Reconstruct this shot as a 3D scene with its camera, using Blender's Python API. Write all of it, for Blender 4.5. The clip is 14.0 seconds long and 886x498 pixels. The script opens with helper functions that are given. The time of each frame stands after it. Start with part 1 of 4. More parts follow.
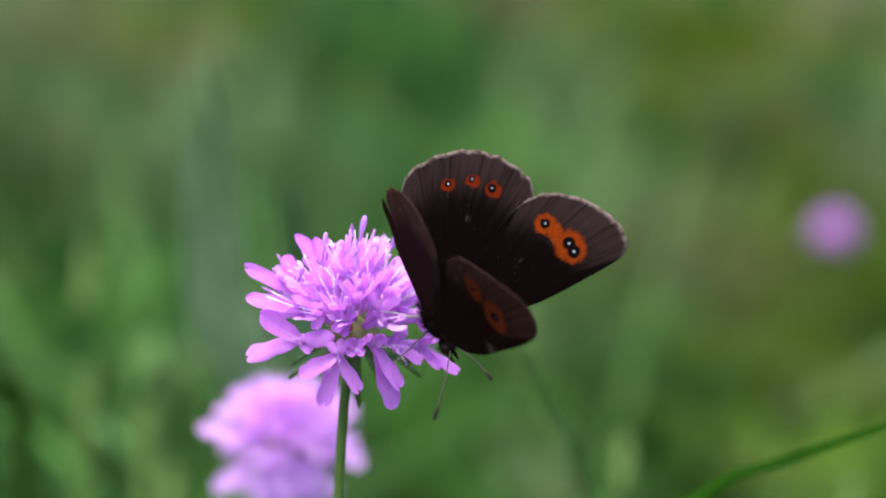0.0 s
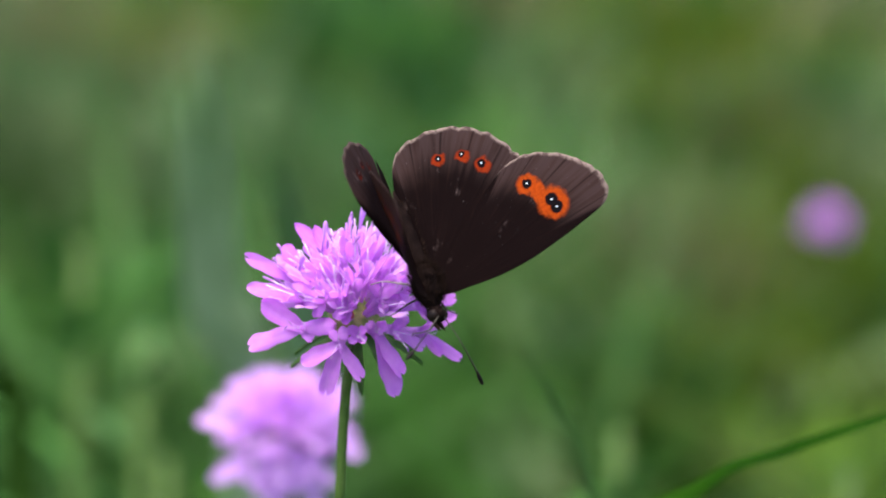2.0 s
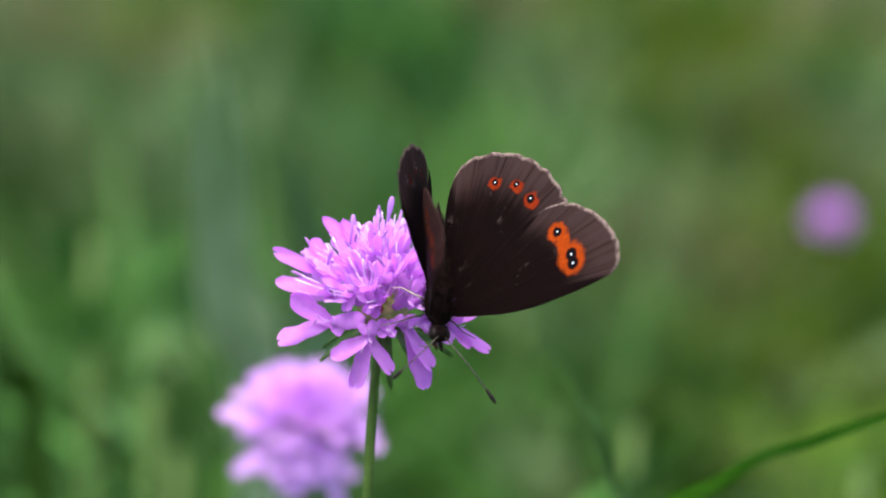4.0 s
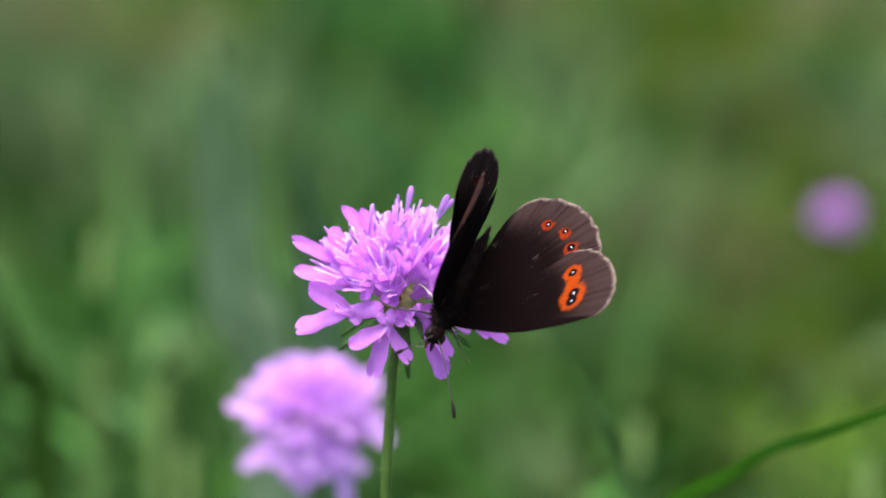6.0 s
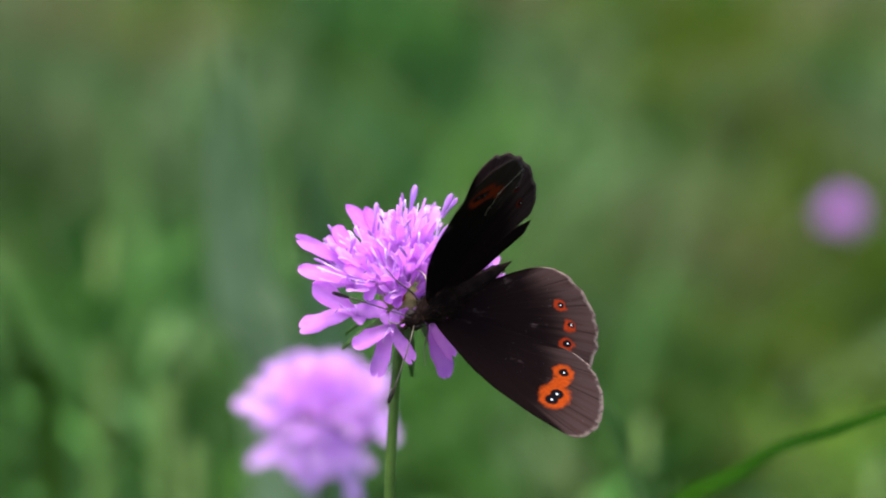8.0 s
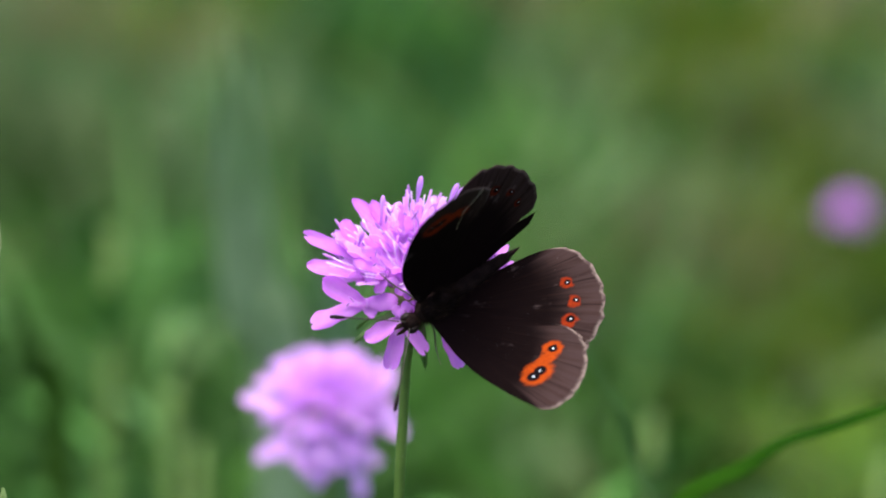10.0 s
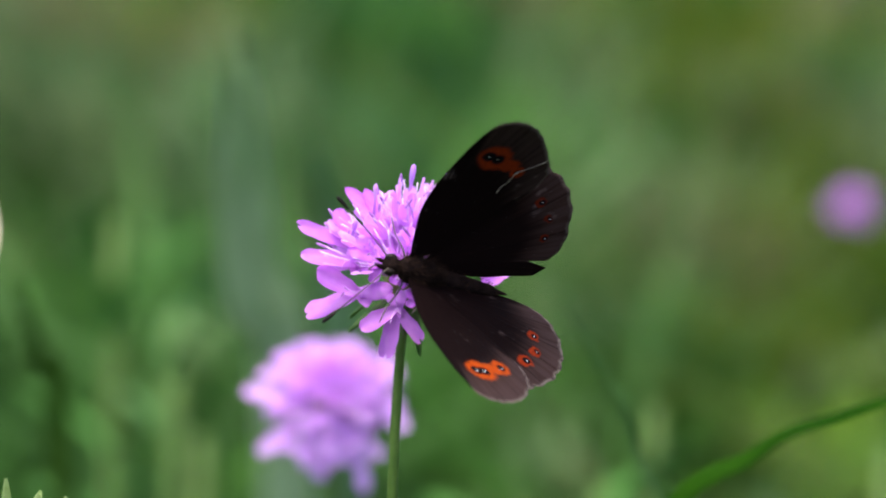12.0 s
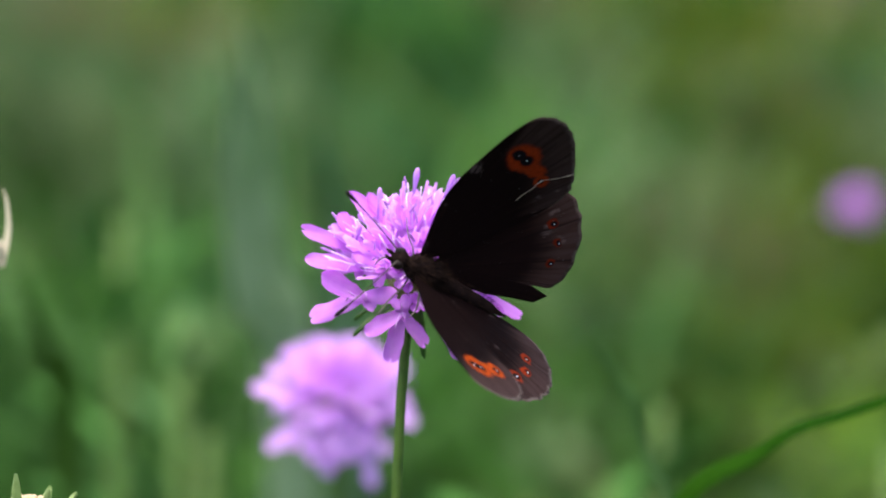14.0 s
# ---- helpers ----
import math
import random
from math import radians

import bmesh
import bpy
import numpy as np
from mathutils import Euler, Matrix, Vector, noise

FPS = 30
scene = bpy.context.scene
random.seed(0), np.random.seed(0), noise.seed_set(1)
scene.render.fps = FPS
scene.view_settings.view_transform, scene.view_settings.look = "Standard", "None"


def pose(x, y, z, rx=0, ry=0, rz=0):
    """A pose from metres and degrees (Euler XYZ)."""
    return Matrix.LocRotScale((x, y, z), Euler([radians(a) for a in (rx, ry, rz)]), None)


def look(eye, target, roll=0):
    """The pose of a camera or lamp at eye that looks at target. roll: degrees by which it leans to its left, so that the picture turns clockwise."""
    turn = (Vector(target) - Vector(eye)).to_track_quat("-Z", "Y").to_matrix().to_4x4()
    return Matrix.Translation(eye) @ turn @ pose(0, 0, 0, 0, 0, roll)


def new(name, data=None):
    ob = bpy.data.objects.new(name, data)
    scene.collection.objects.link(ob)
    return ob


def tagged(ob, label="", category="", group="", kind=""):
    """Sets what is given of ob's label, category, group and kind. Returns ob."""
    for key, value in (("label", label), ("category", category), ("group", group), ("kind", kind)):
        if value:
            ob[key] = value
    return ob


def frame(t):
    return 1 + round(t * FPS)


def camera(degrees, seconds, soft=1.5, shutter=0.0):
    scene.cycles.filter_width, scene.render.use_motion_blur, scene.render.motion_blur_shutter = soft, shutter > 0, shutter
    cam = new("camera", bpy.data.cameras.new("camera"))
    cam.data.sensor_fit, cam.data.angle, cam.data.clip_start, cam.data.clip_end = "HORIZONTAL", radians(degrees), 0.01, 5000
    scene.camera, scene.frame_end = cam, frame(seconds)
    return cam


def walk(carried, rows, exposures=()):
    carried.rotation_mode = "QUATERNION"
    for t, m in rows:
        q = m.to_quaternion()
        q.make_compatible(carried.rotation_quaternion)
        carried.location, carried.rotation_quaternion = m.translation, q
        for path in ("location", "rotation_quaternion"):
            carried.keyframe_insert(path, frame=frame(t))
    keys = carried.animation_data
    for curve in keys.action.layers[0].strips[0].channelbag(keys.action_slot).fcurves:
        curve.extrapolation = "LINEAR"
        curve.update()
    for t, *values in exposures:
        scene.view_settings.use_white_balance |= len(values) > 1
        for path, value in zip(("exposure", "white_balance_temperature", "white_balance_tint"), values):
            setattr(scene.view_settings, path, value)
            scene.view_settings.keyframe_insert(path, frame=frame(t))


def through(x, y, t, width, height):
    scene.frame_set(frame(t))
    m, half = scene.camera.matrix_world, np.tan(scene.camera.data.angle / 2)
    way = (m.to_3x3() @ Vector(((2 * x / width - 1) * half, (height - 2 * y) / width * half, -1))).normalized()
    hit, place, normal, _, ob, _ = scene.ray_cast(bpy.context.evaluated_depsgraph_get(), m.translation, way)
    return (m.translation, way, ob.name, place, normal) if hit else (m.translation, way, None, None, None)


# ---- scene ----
# A dark ringlet butterfly feeding on a lilac scabious in a meadow. Millimetre work: MM turns millimetres into metres.
MM = 0.001

# ---- camera ----
cam = camera(11.5, 14.0, soft=1.9)
cam.data.dof.use_dof = True
cam.data.dof.focus_distance = 0.584
cam.data.dof.aperture_fstop = 15.5
cam.data.dof.aperture_blades = 0

CAMERA_PATH = [
    (0, 0.00000, -0.56277, 0.54031, 76.0000, 0.0000),
    (0.5, 0.00056, -0.56277, 0.54031, 75.9632, -0.0328),
    (1, 0.00000, -0.56282, 0.54014, 75.9400, -0.0736),
    (1.5, -0.00093, -0.56291, 0.53978, 75.9304, -0.0974),
    (2, -0.00185, -0.56291, 0.53978, 75.9231, -0.1654),
    (2.5, -0.00426, -0.56300, 0.53942, 75.9282, -0.2686),
    (3, -0.00592, -0.56309, 0.53906, 75.9333, -0.3321),
    (5.5, -0.00870, -0.56344, 0.53762, 75.9243, -0.3227),
    (6.5, -0.00926, -0.56349, 0.53744, 75.9085, -0.3120),
    (7.5, -0.00981, -0.56353, 0.53726, 75.9074, -0.3012),
    (8.2, -0.00963, -0.56353, 0.53726, 75.9074, -0.2508),
    (10.5, -0.00963, -0.56394, 0.53564, 75.9341, -0.1625),
    (11.2, -0.01007, -0.56403, 0.53525, 75.9331, -0.1540),
    (12, -0.00963, -0.56407, 0.53511, 75.9087, -0.1331),
    (12.5, -0.00926, -0.56412, 0.53493, 75.9002, -0.1059),
    (13.2, -0.00985, -0.56418, 0.53467, 75.9089, -0.1170),
    (14, -0.01074, -0.56425, 0.53439, 75.9189, -0.1117),
]
walk(cam, [(t, pose(x, y, z, rx, 0, rz)) for t, x, y, z, rx, rz in CAMERA_PATH])

# ---- light: bright overcast sky over a meadow ----
world = bpy.data.worlds.new("sky")
scene.world = world
world.use_nodes = True
wn = world.node_tree
sky = wn.nodes.new("ShaderNodeTexSky")
sky.sky_type = "NISHITA"
sky.sun_disc = False
sky.sun_elevation = radians(76)
sky.sun_rotation = radians(-130)
sky.air_density, sky.dust_density = 0.65, 3.5
wn.nodes["Background"].inputs["Strength"].default_value = 0.15
wn.links.new(sky.outputs[0], wn.nodes["Background"].inputs["Color"])

sun = new("sun", bpy.data.lights.new("sun", "SUN"))
sun.data.energy, sun.data.angle, sun.data.color = 1.5, radians(50), (1.0, 0.96, 0.9)
sun.matrix_world = look((-0.30, -0.25, 1.6), (0, 0, 0))
scene.view_settings.exposure = 1.83


# ---- materials ----
class Nodes:
    """A node tree with short names for the few nodes that the materials use."""

    def __init__(self, name):
        self.mat = bpy.data.materials.new(name)
        self.mat.use_nodes = True
        self.tree = self.mat.node_tree
        self.bsdf = self.tree.nodes["Principled BSDF"]
        self.out = self.tree.nodes["Material Output"]

    def node(self, kind):
        return self.tree.nodes.new("ShaderNode" + kind)

    def plug(self, socket, value):
        if isinstance(value, bpy.types.NodeSocket):
            self.tree.links.new(value, socket)
        elif isinstance(value, tuple) and len(value) == 3 and socket.type == "RGBA":
            socket.default_value = (*value, 1)
        else:
            socket.default_value = value

    def math(self, op, a, b=0.0):
        n = self.node("Math")
        n.operation = op
        self.plug(n.inputs[0], a)
        self.plug(n.inputs[1], b)
        return n.outputs[0]

    def mix(self, fac, a, b):
        n = self.node("MixRGB")
        self.plug(n.inputs[0], fac)
        self.plug(n.inputs[1], a)
        self.plug(n.inputs[2], b)
        return n.outputs[0]

    def remap(self, value, lo, hi, a=0.0, b=1.0):
        n = self.node("MapRange")
        n.interpolation_type = "SMOOTHSTEP"
        for i, v in enumerate((value, lo, hi, a, b)):
            self.plug(n.inputs[i], v)
        return n.outputs[0]

    def noise(self, scale, detail=3.0, vector=None):
        n = self.node("TexNoise")
        n.inputs["Scale"].default_value = scale
        n.inputs["Detail"].default_value = detail
        if vector is not None:
            self.plug(n.inputs["Vector"], vector)
        return n.outputs["Fac"]

    def coords(self):
        return self.node("TexCoord").outputs["Object"]

    def ramp(self, fac, stops):
        n = self.node("ValToRGB")
        el = n.color_ramp.elements
        while len(el) < len(stops):
            el.new(0.5)
        for e, (p, c) in zip(el, stops):
            e.position, e.color = p, (*c, 1)
        self.plug(n.inputs[0], fac)
        return n.outputs[0]

    def attribute(self, name):
        n = self.node("Attribute")
        n.attribute_name = name
        return n.outputs["Fac"]

    def bump(self, height, strength, distance):
        n = self.node("Bump")
        n.inputs["Strength"].default_value = strength
        n.inputs["Distance"].default_value = distance
        self.plug(n.inputs["Height"], height)
        self.plug(self.bsdf.inputs["Normal"], n.outputs[0])

    def finish(self, colour, rough=0.6, spec=0.3, translucent=None, share=0.35, sheen=0.0):
        self.plug(self.bsdf.inputs["Base Color"], colour)
        self.plug(self.bsdf.inputs["Roughness"], rough)
        self.bsdf.inputs["Specular IOR Level"].default_value = spec
        self.bsdf.inputs["Sheen Weight"].default_value = sheen
        if translucent is not None:
            t = self.node("BsdfTranslucent")
            self.plug(t.inputs["Color"], translucent)
            m = self.node("MixShader")
            m.inputs[0].default_value = share
            self.tree.links.new(self.bsdf.outputs[0], m.inputs[1])
            self.tree.links.new(t.outputs[0], m.inputs[2])
            self.tree.links.new(m.outputs[0], self.out.inputs["Surface"])
        return self.mat


def petal_material(name, pale, deep, through=(0.90, 0.43, 0.92)):
    """Petal skin: fine lengthwise veins, blotches, and a tone of its own for each petal."""
    n = Nodes(name)
    rnd = n.node("ObjectInfo").outputs["Random"]
    sep, comb = n.node("SeparateXYZ"), n.node("CombineXYZ")
    n.plug(sep.inputs[0], n.coords())
    n.plug(comb.inputs[0], n.math("MULTIPLY", sep.outputs[0], 260.0))
    n.plug(comb.inputs[1], n.math("MULTIPLY", sep.outputs[1], 2600.0))
    n.plug(comb.inputs[2], n.math("MULTIPLY", rnd, 40.0))
    veins = n.noise(1.0, 3, comb.outputs[0])
    grain = n.noise(700, 4, n.coords())
    t = n.math("ADD", n.math("MULTIPLY", grain, 0.55), n.math("MULTIPLY", veins, 0.45))
    c = n.mix(n.remap(t, 0.36, 0.64), deep, pale)
    c = n.mix(n.math("MULTIPLY", rnd, 0.45), c, tuple(0.6 * p + 0.4 * q for p, q in zip(deep, pale)))
    rim = n.remap(n.math("ABSOLUTE", sep.outputs[1]), 0.0007, 0.0012, 0.0, 0.6)
    c = n.mix(rim, c, (0.85 * deep[0], 0.70 * deep[1], 0.92 * deep[2]))
    n.bump(n.math("ADD", n.math("MULTIPLY", veins, 0.8), n.math("MULTIPLY", grain, 0.5)), 0.45, 0.00016)
    return n.finish(c, 0.55, 0.15, n.mix(0.5, c, through), 0.6)


def plain_material(name, a, b, scale, rough=0.6, spec=0.3, translucent=None, share=0.3, bump=0.0, sheen=0.0):
    n = Nodes(name)
    g = n.noise(scale, 4, n.coords())
    c = n.mix(n.remap(g, 0.32, 0.68), a, b)
    if bump:
        n.bump(n.noise(scale * 4, 3, n.coords()), bump, 0.0002)
    return n.finish(c, rough, spec, translucent and c, share, sheen)


LILAC = petal_material("lilac_petal", (0.87, 0.60, 0.96), (0.80, 0.48, 0.93))
LILAC_DEEP = petal_material("deep_lilac_petal", (0.82, 0.42, 0.90), (0.72, 0.29, 0.84))
# lit copy of lilac: sunlight on the second flower put into paler petals
LILAC_LIT = petal_material("lilac_petal_lit", (0.85, 0.61, 0.93), (0.79, 0.52, 0.91), (0.90, 0.50, 0.93))
LILAC_DULL = petal_material("dull_lilac_petal", (0.84, 0.55, 0.90), (0.70, 0.41, 0.78))
STAMEN = plain_material("stamen_filament", (0.90, 0.74, 0.92), (0.66, 0.40, 0.78), 900)
ANTHER = plain_material("anther", (0.34, 0.14, 0.44), (0.50, 0.25, 0.60), 1500)
STEM = plain_material("green_stem", (0.050, 0.100, 0.012), (0.076, 0.136, 0.020), 400, 0.55, 0.3, bump=0.2)
BRACT = plain_material("green_bract", (0.06, 0.15, 0.03), (0.13, 0.25, 0.06), 500, 0.55, 0.3, True, 0.25)
HEART = plain_material("flower_heart", (0.16, 0.22, 0.05), (0.35, 0.36, 0.12), 900, 0.7)
RUST = plain_material("rusty_speck", (0.30, 0.05, 0.02), (0.4, 0.1, 0.04), 900, 0.7)
HAIR = plain_material("pale_hair", (0.5, 0.52, 0.42), (0.6, 0.6, 0.5), 900, 0.7, 0.2, True, 0.4)
BLADE = plain_material("grass_blade_green", (0.009, 0.045, 0.0008), (0.016, 0.062, 0.002), 60, 0.7, 0.03, True, 0.4, 0.1)
BLADE_DULL = plain_material("grass_blade_dull", (0.014, 0.055, 0.004), (0.024, 0.075, 0.008), 60, 0.5, 0.3, True, 0.35, 0.1)
STRAW = plain_material("straw", (0.50, 0.45, 0.30), (0.62, 0.56, 0.40), 90, 0.7, 0.2, True, 0.3, 0.1)
CREAM = plain_material("cream_bud", (0.36, 0.27, 0.15), (0.48, 0.38, 0.23), 900, 0.7, 0.2)
BODY = plain_material("brown_body", (0.005, 0.003, 0.0028), (0.012, 0.007, 0.006), 700, 0.85, 0.02, bump=0.5)
FUR = plain_material("brown_fur", (0.006, 0.0035, 0.0028), (0.022, 0.012, 0.008), 500, 0.8, 0.03)
EYE = plain_material("dark_eye", (0.006, 0.004, 0.004), (0.014, 0.008, 0.006), 4000, 0.5, 0.1)
LEG = plain_material("brown_leg", (0.03, 0.022, 0.018), (0.16, 0.13, 0.10), 350, 0.5, 0.4)
LEG_PALE = plain_material("pale_leg", (0.42, 0.36, 0.28), (0.22, 0.17, 0.13), 350, 0.5, 0.4)
ANTENNA = plain_material("antenna_shaft", (0.02, 0.016, 0.011), (0.085, 0.07, 0.05), 900, 0.5, 0.3)
CLUB = plain_material("antenna_club", (0.006, 0.005, 0.004), (0.014, 0.010, 0.008), 900, 0.6, 0.1)
# tear in the wing: light coming through is put into a pale strip
TEAR = plain_material("tear_light", (0.17, 0.135, 0.10), (0.38, 0.32, 0.24), 900, 0.8, 0.1)


def wing_material(name, dark, brown, patches, spots, red, fringe=1.0):
    """Upper side of a wing. patches: (x, y, rx, ry) of the orange ground; spots: (x, y, radius, pupil radius), in millimetres."""
    n = Nodes(name)
    sep = n.node("SeparateXYZ")
    n.plug(sep.inputs[0], n.coords())
    x = n.math("MULTIPLY", sep.outputs[0], 1000.0)
    y = n.math("MULTIPLY", n.math("ABSOLUTE", sep.outputs[1]), 1000.0)
    wob = n.math("MULTIPLY", n.math("SUBTRACT", n.noise(1100, 3, n.coords()), 0.5), 1.0)
    xw, yw = n.math("ADD", x, wob), n.math("SUBTRACT", y, wob)

    def disc(px, py, cx, cy, rx, ry, soft):
        a = n.math("POWER", n.math("DIVIDE", n.math("SUBTRACT", px, cx), rx), 2.0)
        b = n.math("POWER", n.math("DIVIDE", n.math("SUBTRACT", py, cy), ry), 2.0)
        return n.remap(n.math("SQRT", n.math("ADD", a, b)), 1 + soft, 1 - soft)

    rad, fan, margin = n.attribute("rad"), n.attribute("fan"), n.attribute("margin")
    comb = n.node("CombineXYZ")
    n.plug(comb.inputs[0], n.math("MULTIPLY", fan, 70.0))
    n.plug(comb.inputs[1], n.math("MULTIPLY", rad, 2.5))
    streak = n.noise(1.0, 4, comb.outputs[0])
    blotch = n.noise(140, 3, n.coords())
    outer = n.math("MULTIPLY", rad, n.remap(margin, 0.0, 1.0, 0.6, 1.0))
    tone = n.math("ADD", n.remap(outer, 0.54, 1.0, -0.12, 0.76), n.math("MULTIPLY", n.math("SUBTRACT", streak, 0.47), 0.9))
    tone = n.math("ADD", tone, n.math("MULTIPLY", n.math("SUBTRACT", blotch, 0.5), 1.3))
    c = n.mix(n.remap(tone, 0.0, 1.0), dark, brown)
    c = n.mix(n.math("MULTIPLY", n.remap(outer, 0.62, 0.98), n.remap(streak, 0.3, 0.65, 0.25, 0.8)), c, tuple(1.15 * v + k for v, k in zip(brown, (0.006, 0.008, 0.010))))
    scuff = n.math("MULTIPLY", n.remap(n.noise(230, 5, n.coords()), 0.62, 0.70), n.remap(streak, 0.42, 0.6))
    c = n.mix(n.math("MULTIPLY", scuff, 0.6), c, (0.095, 0.066, 0.062))
    c = n.mix(n.remap(streak, 0.55, 0.75, 0.0, 0.3), c, tuple(0.6 * v for v in brown))
    vein = n.remap(n.math("ABSOLUTE", n.math("SINE", n.math("MULTIPLY", fan, 3.14159 * 11))), 0.0, 0.16, 1.0, 0.0)
    c = n.mix(n.math("MULTIPLY", vein, n.remap(rad, 0.55, 0.9, 0.08, 0.6)), c, tuple(0.6 * v for v in dark))
    patch = None
    for px, py, rx, ry in patches:
        d = disc(xw, yw, px, py, rx, ry, 0.22)
        patch = d if patch is None else n.math("MAXIMUM", patch, d)
    scale_noise = n.noise(2600, 2, n.coords())
    c = n.mix(patch, c, n.mix(n.remap(scale_noise, 0.3, 0.7), red, tuple(0.72 * v for v in red)))
    for px, py, r, pupil in spots:
        c = n.mix(disc(xw, y, px, py, r, r, 0.2), c, (0.004, 0.003, 0.004))
    for px, py, r, pupil in spots:
        c = n.mix(disc(x, y, px, py, pupil, pupil, 0.35), c, (0.66, 0.70, 0.76))
    if fringe:
        f = n.math("MULTIPLY", n.remap(rad, 0.968, 0.995), n.math("MULTIPLY", margin, fringe))
        c = n.mix(n.math("MULTIPLY", f, n.remap(n.noise(1500, 2, n.coords()), 0.35, 0.6, 0.15, 1.0)), c, (0.17, 0.13, 0.11))
    dust = n.remap(n.noise(3200, 1, n.coords()), 0.76, 0.80)
    c = n.mix(n.math("MULTIPLY", dust, 0.12), c, (0.35, 0.32, 0.32))
    n.bump(n.math("ADD", n.math("MULTIPLY", vein, 0.7), n.math("MULTIPLY", streak, 0.6)), 0.3, 0.0001)
    return n.finish(c, 0.75, 0.015)


DARK, BROWN = (0.0042, 0.0020, 0.0020), (0.0275, 0.0140, 0.0115)
# darker brown that carries the shade of the right wings
BROWN_SHADED = (0.022, 0.0098, 0.0072)
ORANGE = (0.27, 0.038, 0.004)
# spot places in the wing's own plane, from its hinge
FORE_TOP = wing_material("forewing_upper", DARK, BROWN, [(-5.6, 18.1, 2.2, 2.0), (-7.7, 16.8, 1.6, 1.1), (-9.4, 15.75, 1.35, 1.4)],
                         [(-4.9, 18.3, 0.86, 0.14), (-6.1, 18.0, 0.86, 0.14), (-9.45, 15.75, 0.66, 0.11)], ORANGE)
HIND_TOP = wing_material("hindwing_upper", DARK, BROWN, [(-14.5, 7.0, 0.85, 0.9), (-13.6, 10.1, 0.9, 1.0), (-11.5, 12.1, 1.15, 1.05)],
                         [(-14.6, 7.0, 0.45, 0.10), (-13.95, 10.1, 0.46, 0.10), (-11.8, 12.0, 0.55, 0.11)], (0.17, 0.018, 0.004))
# right wings: shade put into the colour, with darker ground, duller red, fainter pupils
FORE_SHADED = wing_material("forewing_upper_shaded", DARK, BROWN_SHADED, [(-4.8, 18.6, 2.3, 2.2), (-7.3, 17.4, 1.6, 1.1), (-9.1, 16.2, 1.0, 1.0)],
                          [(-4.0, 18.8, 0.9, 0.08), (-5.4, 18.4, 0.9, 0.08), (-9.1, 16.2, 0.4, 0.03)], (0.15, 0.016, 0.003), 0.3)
HIND_SHADED = wing_material("hindwing_upper_shaded", DARK, BROWN_SHADED, [(-14.4, 7.1, 0.55, 0.6), (-13.9, 10.0, 0.6, 0.65), (-12.0, 12.0, 0.7, 0.7)],
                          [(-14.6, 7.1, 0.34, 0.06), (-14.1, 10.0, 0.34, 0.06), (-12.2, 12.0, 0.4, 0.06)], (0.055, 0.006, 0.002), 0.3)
FORE_UNDER = wing_material("forewing_underside", (0.0065, 0.0020, 0.0013), (0.024, 0.0072, 0.0042), [(-5.0, 18.6, 2.4, 1.7), (-9.0, 16.5, 2.0, 1.2)],
                           [(-4.9, 18.5, 0.8, 0.04), (-9.1, 16.4, 0.5, 0.04)], (0.085, 0.013, 0.004), 0)
HIND_UNDER = wing_material("hindwing_underside", (0.012, 0.0040, 0.0024), (0.040, 0.0135, 0.008), [(-30, 30, 1, 1)], [(-14.5, 8.0, 0.2, 0.08)], (0.2, 0.05, 0.02), 0)


# ---- mesh helpers ----
def part(name, bm, material, parent=None, label="", m=None, smooth=True):
    """Links a bmesh, or a mesh that several parts share, as one object under its parent."""
    me = bm
    if isinstance(bm, bmesh.types.BMesh):
        me = bpy.data.meshes.new(name)
        bm.to_mesh(me)
        bm.free()
        for p in me.polygons:
            p.use_smooth = smooth
    if material is not None and not me.materials:
        me.materials.append(material)
    ob = new(name, me)
    ob.parent = parent
    if m is not None:
        ob.matrix_basis = m
    if label:
        tagged(ob, label)
    return ob


def shared(name, bm, material):
    for e in bm.edges:
        e.smooth = len(e.link_faces) != 2 or e.calc_face_angle() < 0.9
    me = bpy.data.meshes.new(name)
    bm.to_mesh(me)
    bm.free()
    for p in me.polygons:
        p.use_smooth = True
    me.materials.append(material)
    return me


def sweep(bm, points, radii, sides=8, flat=1.0):
    """A tube along points with a radius at each; flat squeezes it across."""
    points = [Vector(p) for p in points]
    rings, side = [], None
    for i, p in enumerate(points):
        d = (points[min(i + 1, len(points) - 1)] - points[max(i - 1, 0)]).normalized()
        if side is None:
            side = d.orthogonal().normalized()
        side = (side - d * side.dot(d)).normalized()
        up = d.cross(side)
        rings.append([bm.verts.new(p + radii[i] * (side * math.cos(a) + up * math.sin(a) * flat))
                      for a in (2 * math.pi * k / sides for k in range(sides))])
    for a, b in zip(rings, rings[1:]):
        for k in range(sides):
            bm.faces.new((a[k], a[(k + 1) % sides], b[(k + 1) % sides], b[k]))
    bm.faces.new(rings[0][::-1])
    bm.faces.new(rings[-1])
    return bm


def curve_points(points, steps):
    """Catmull-Rom through the points."""
    pts = [Vector(p) for p in points]
    pts = [2 * pts[0] - pts[1]] + pts + [2 * pts[-1] - pts[-2]]
    out = []
    for i in range(1, len(pts) - 2):
        a, b, c, d = pts[i - 1:i + 3]
        for k in range(steps):
            t = k / steps
            out.append(0.5 * (2 * b + (c - a) * t + (2 * a - 5 * b + 4 * c - d) * t * t + (3 * b - a - 3 * c + d) * t ** 3))
    return out + [pts[-2]]


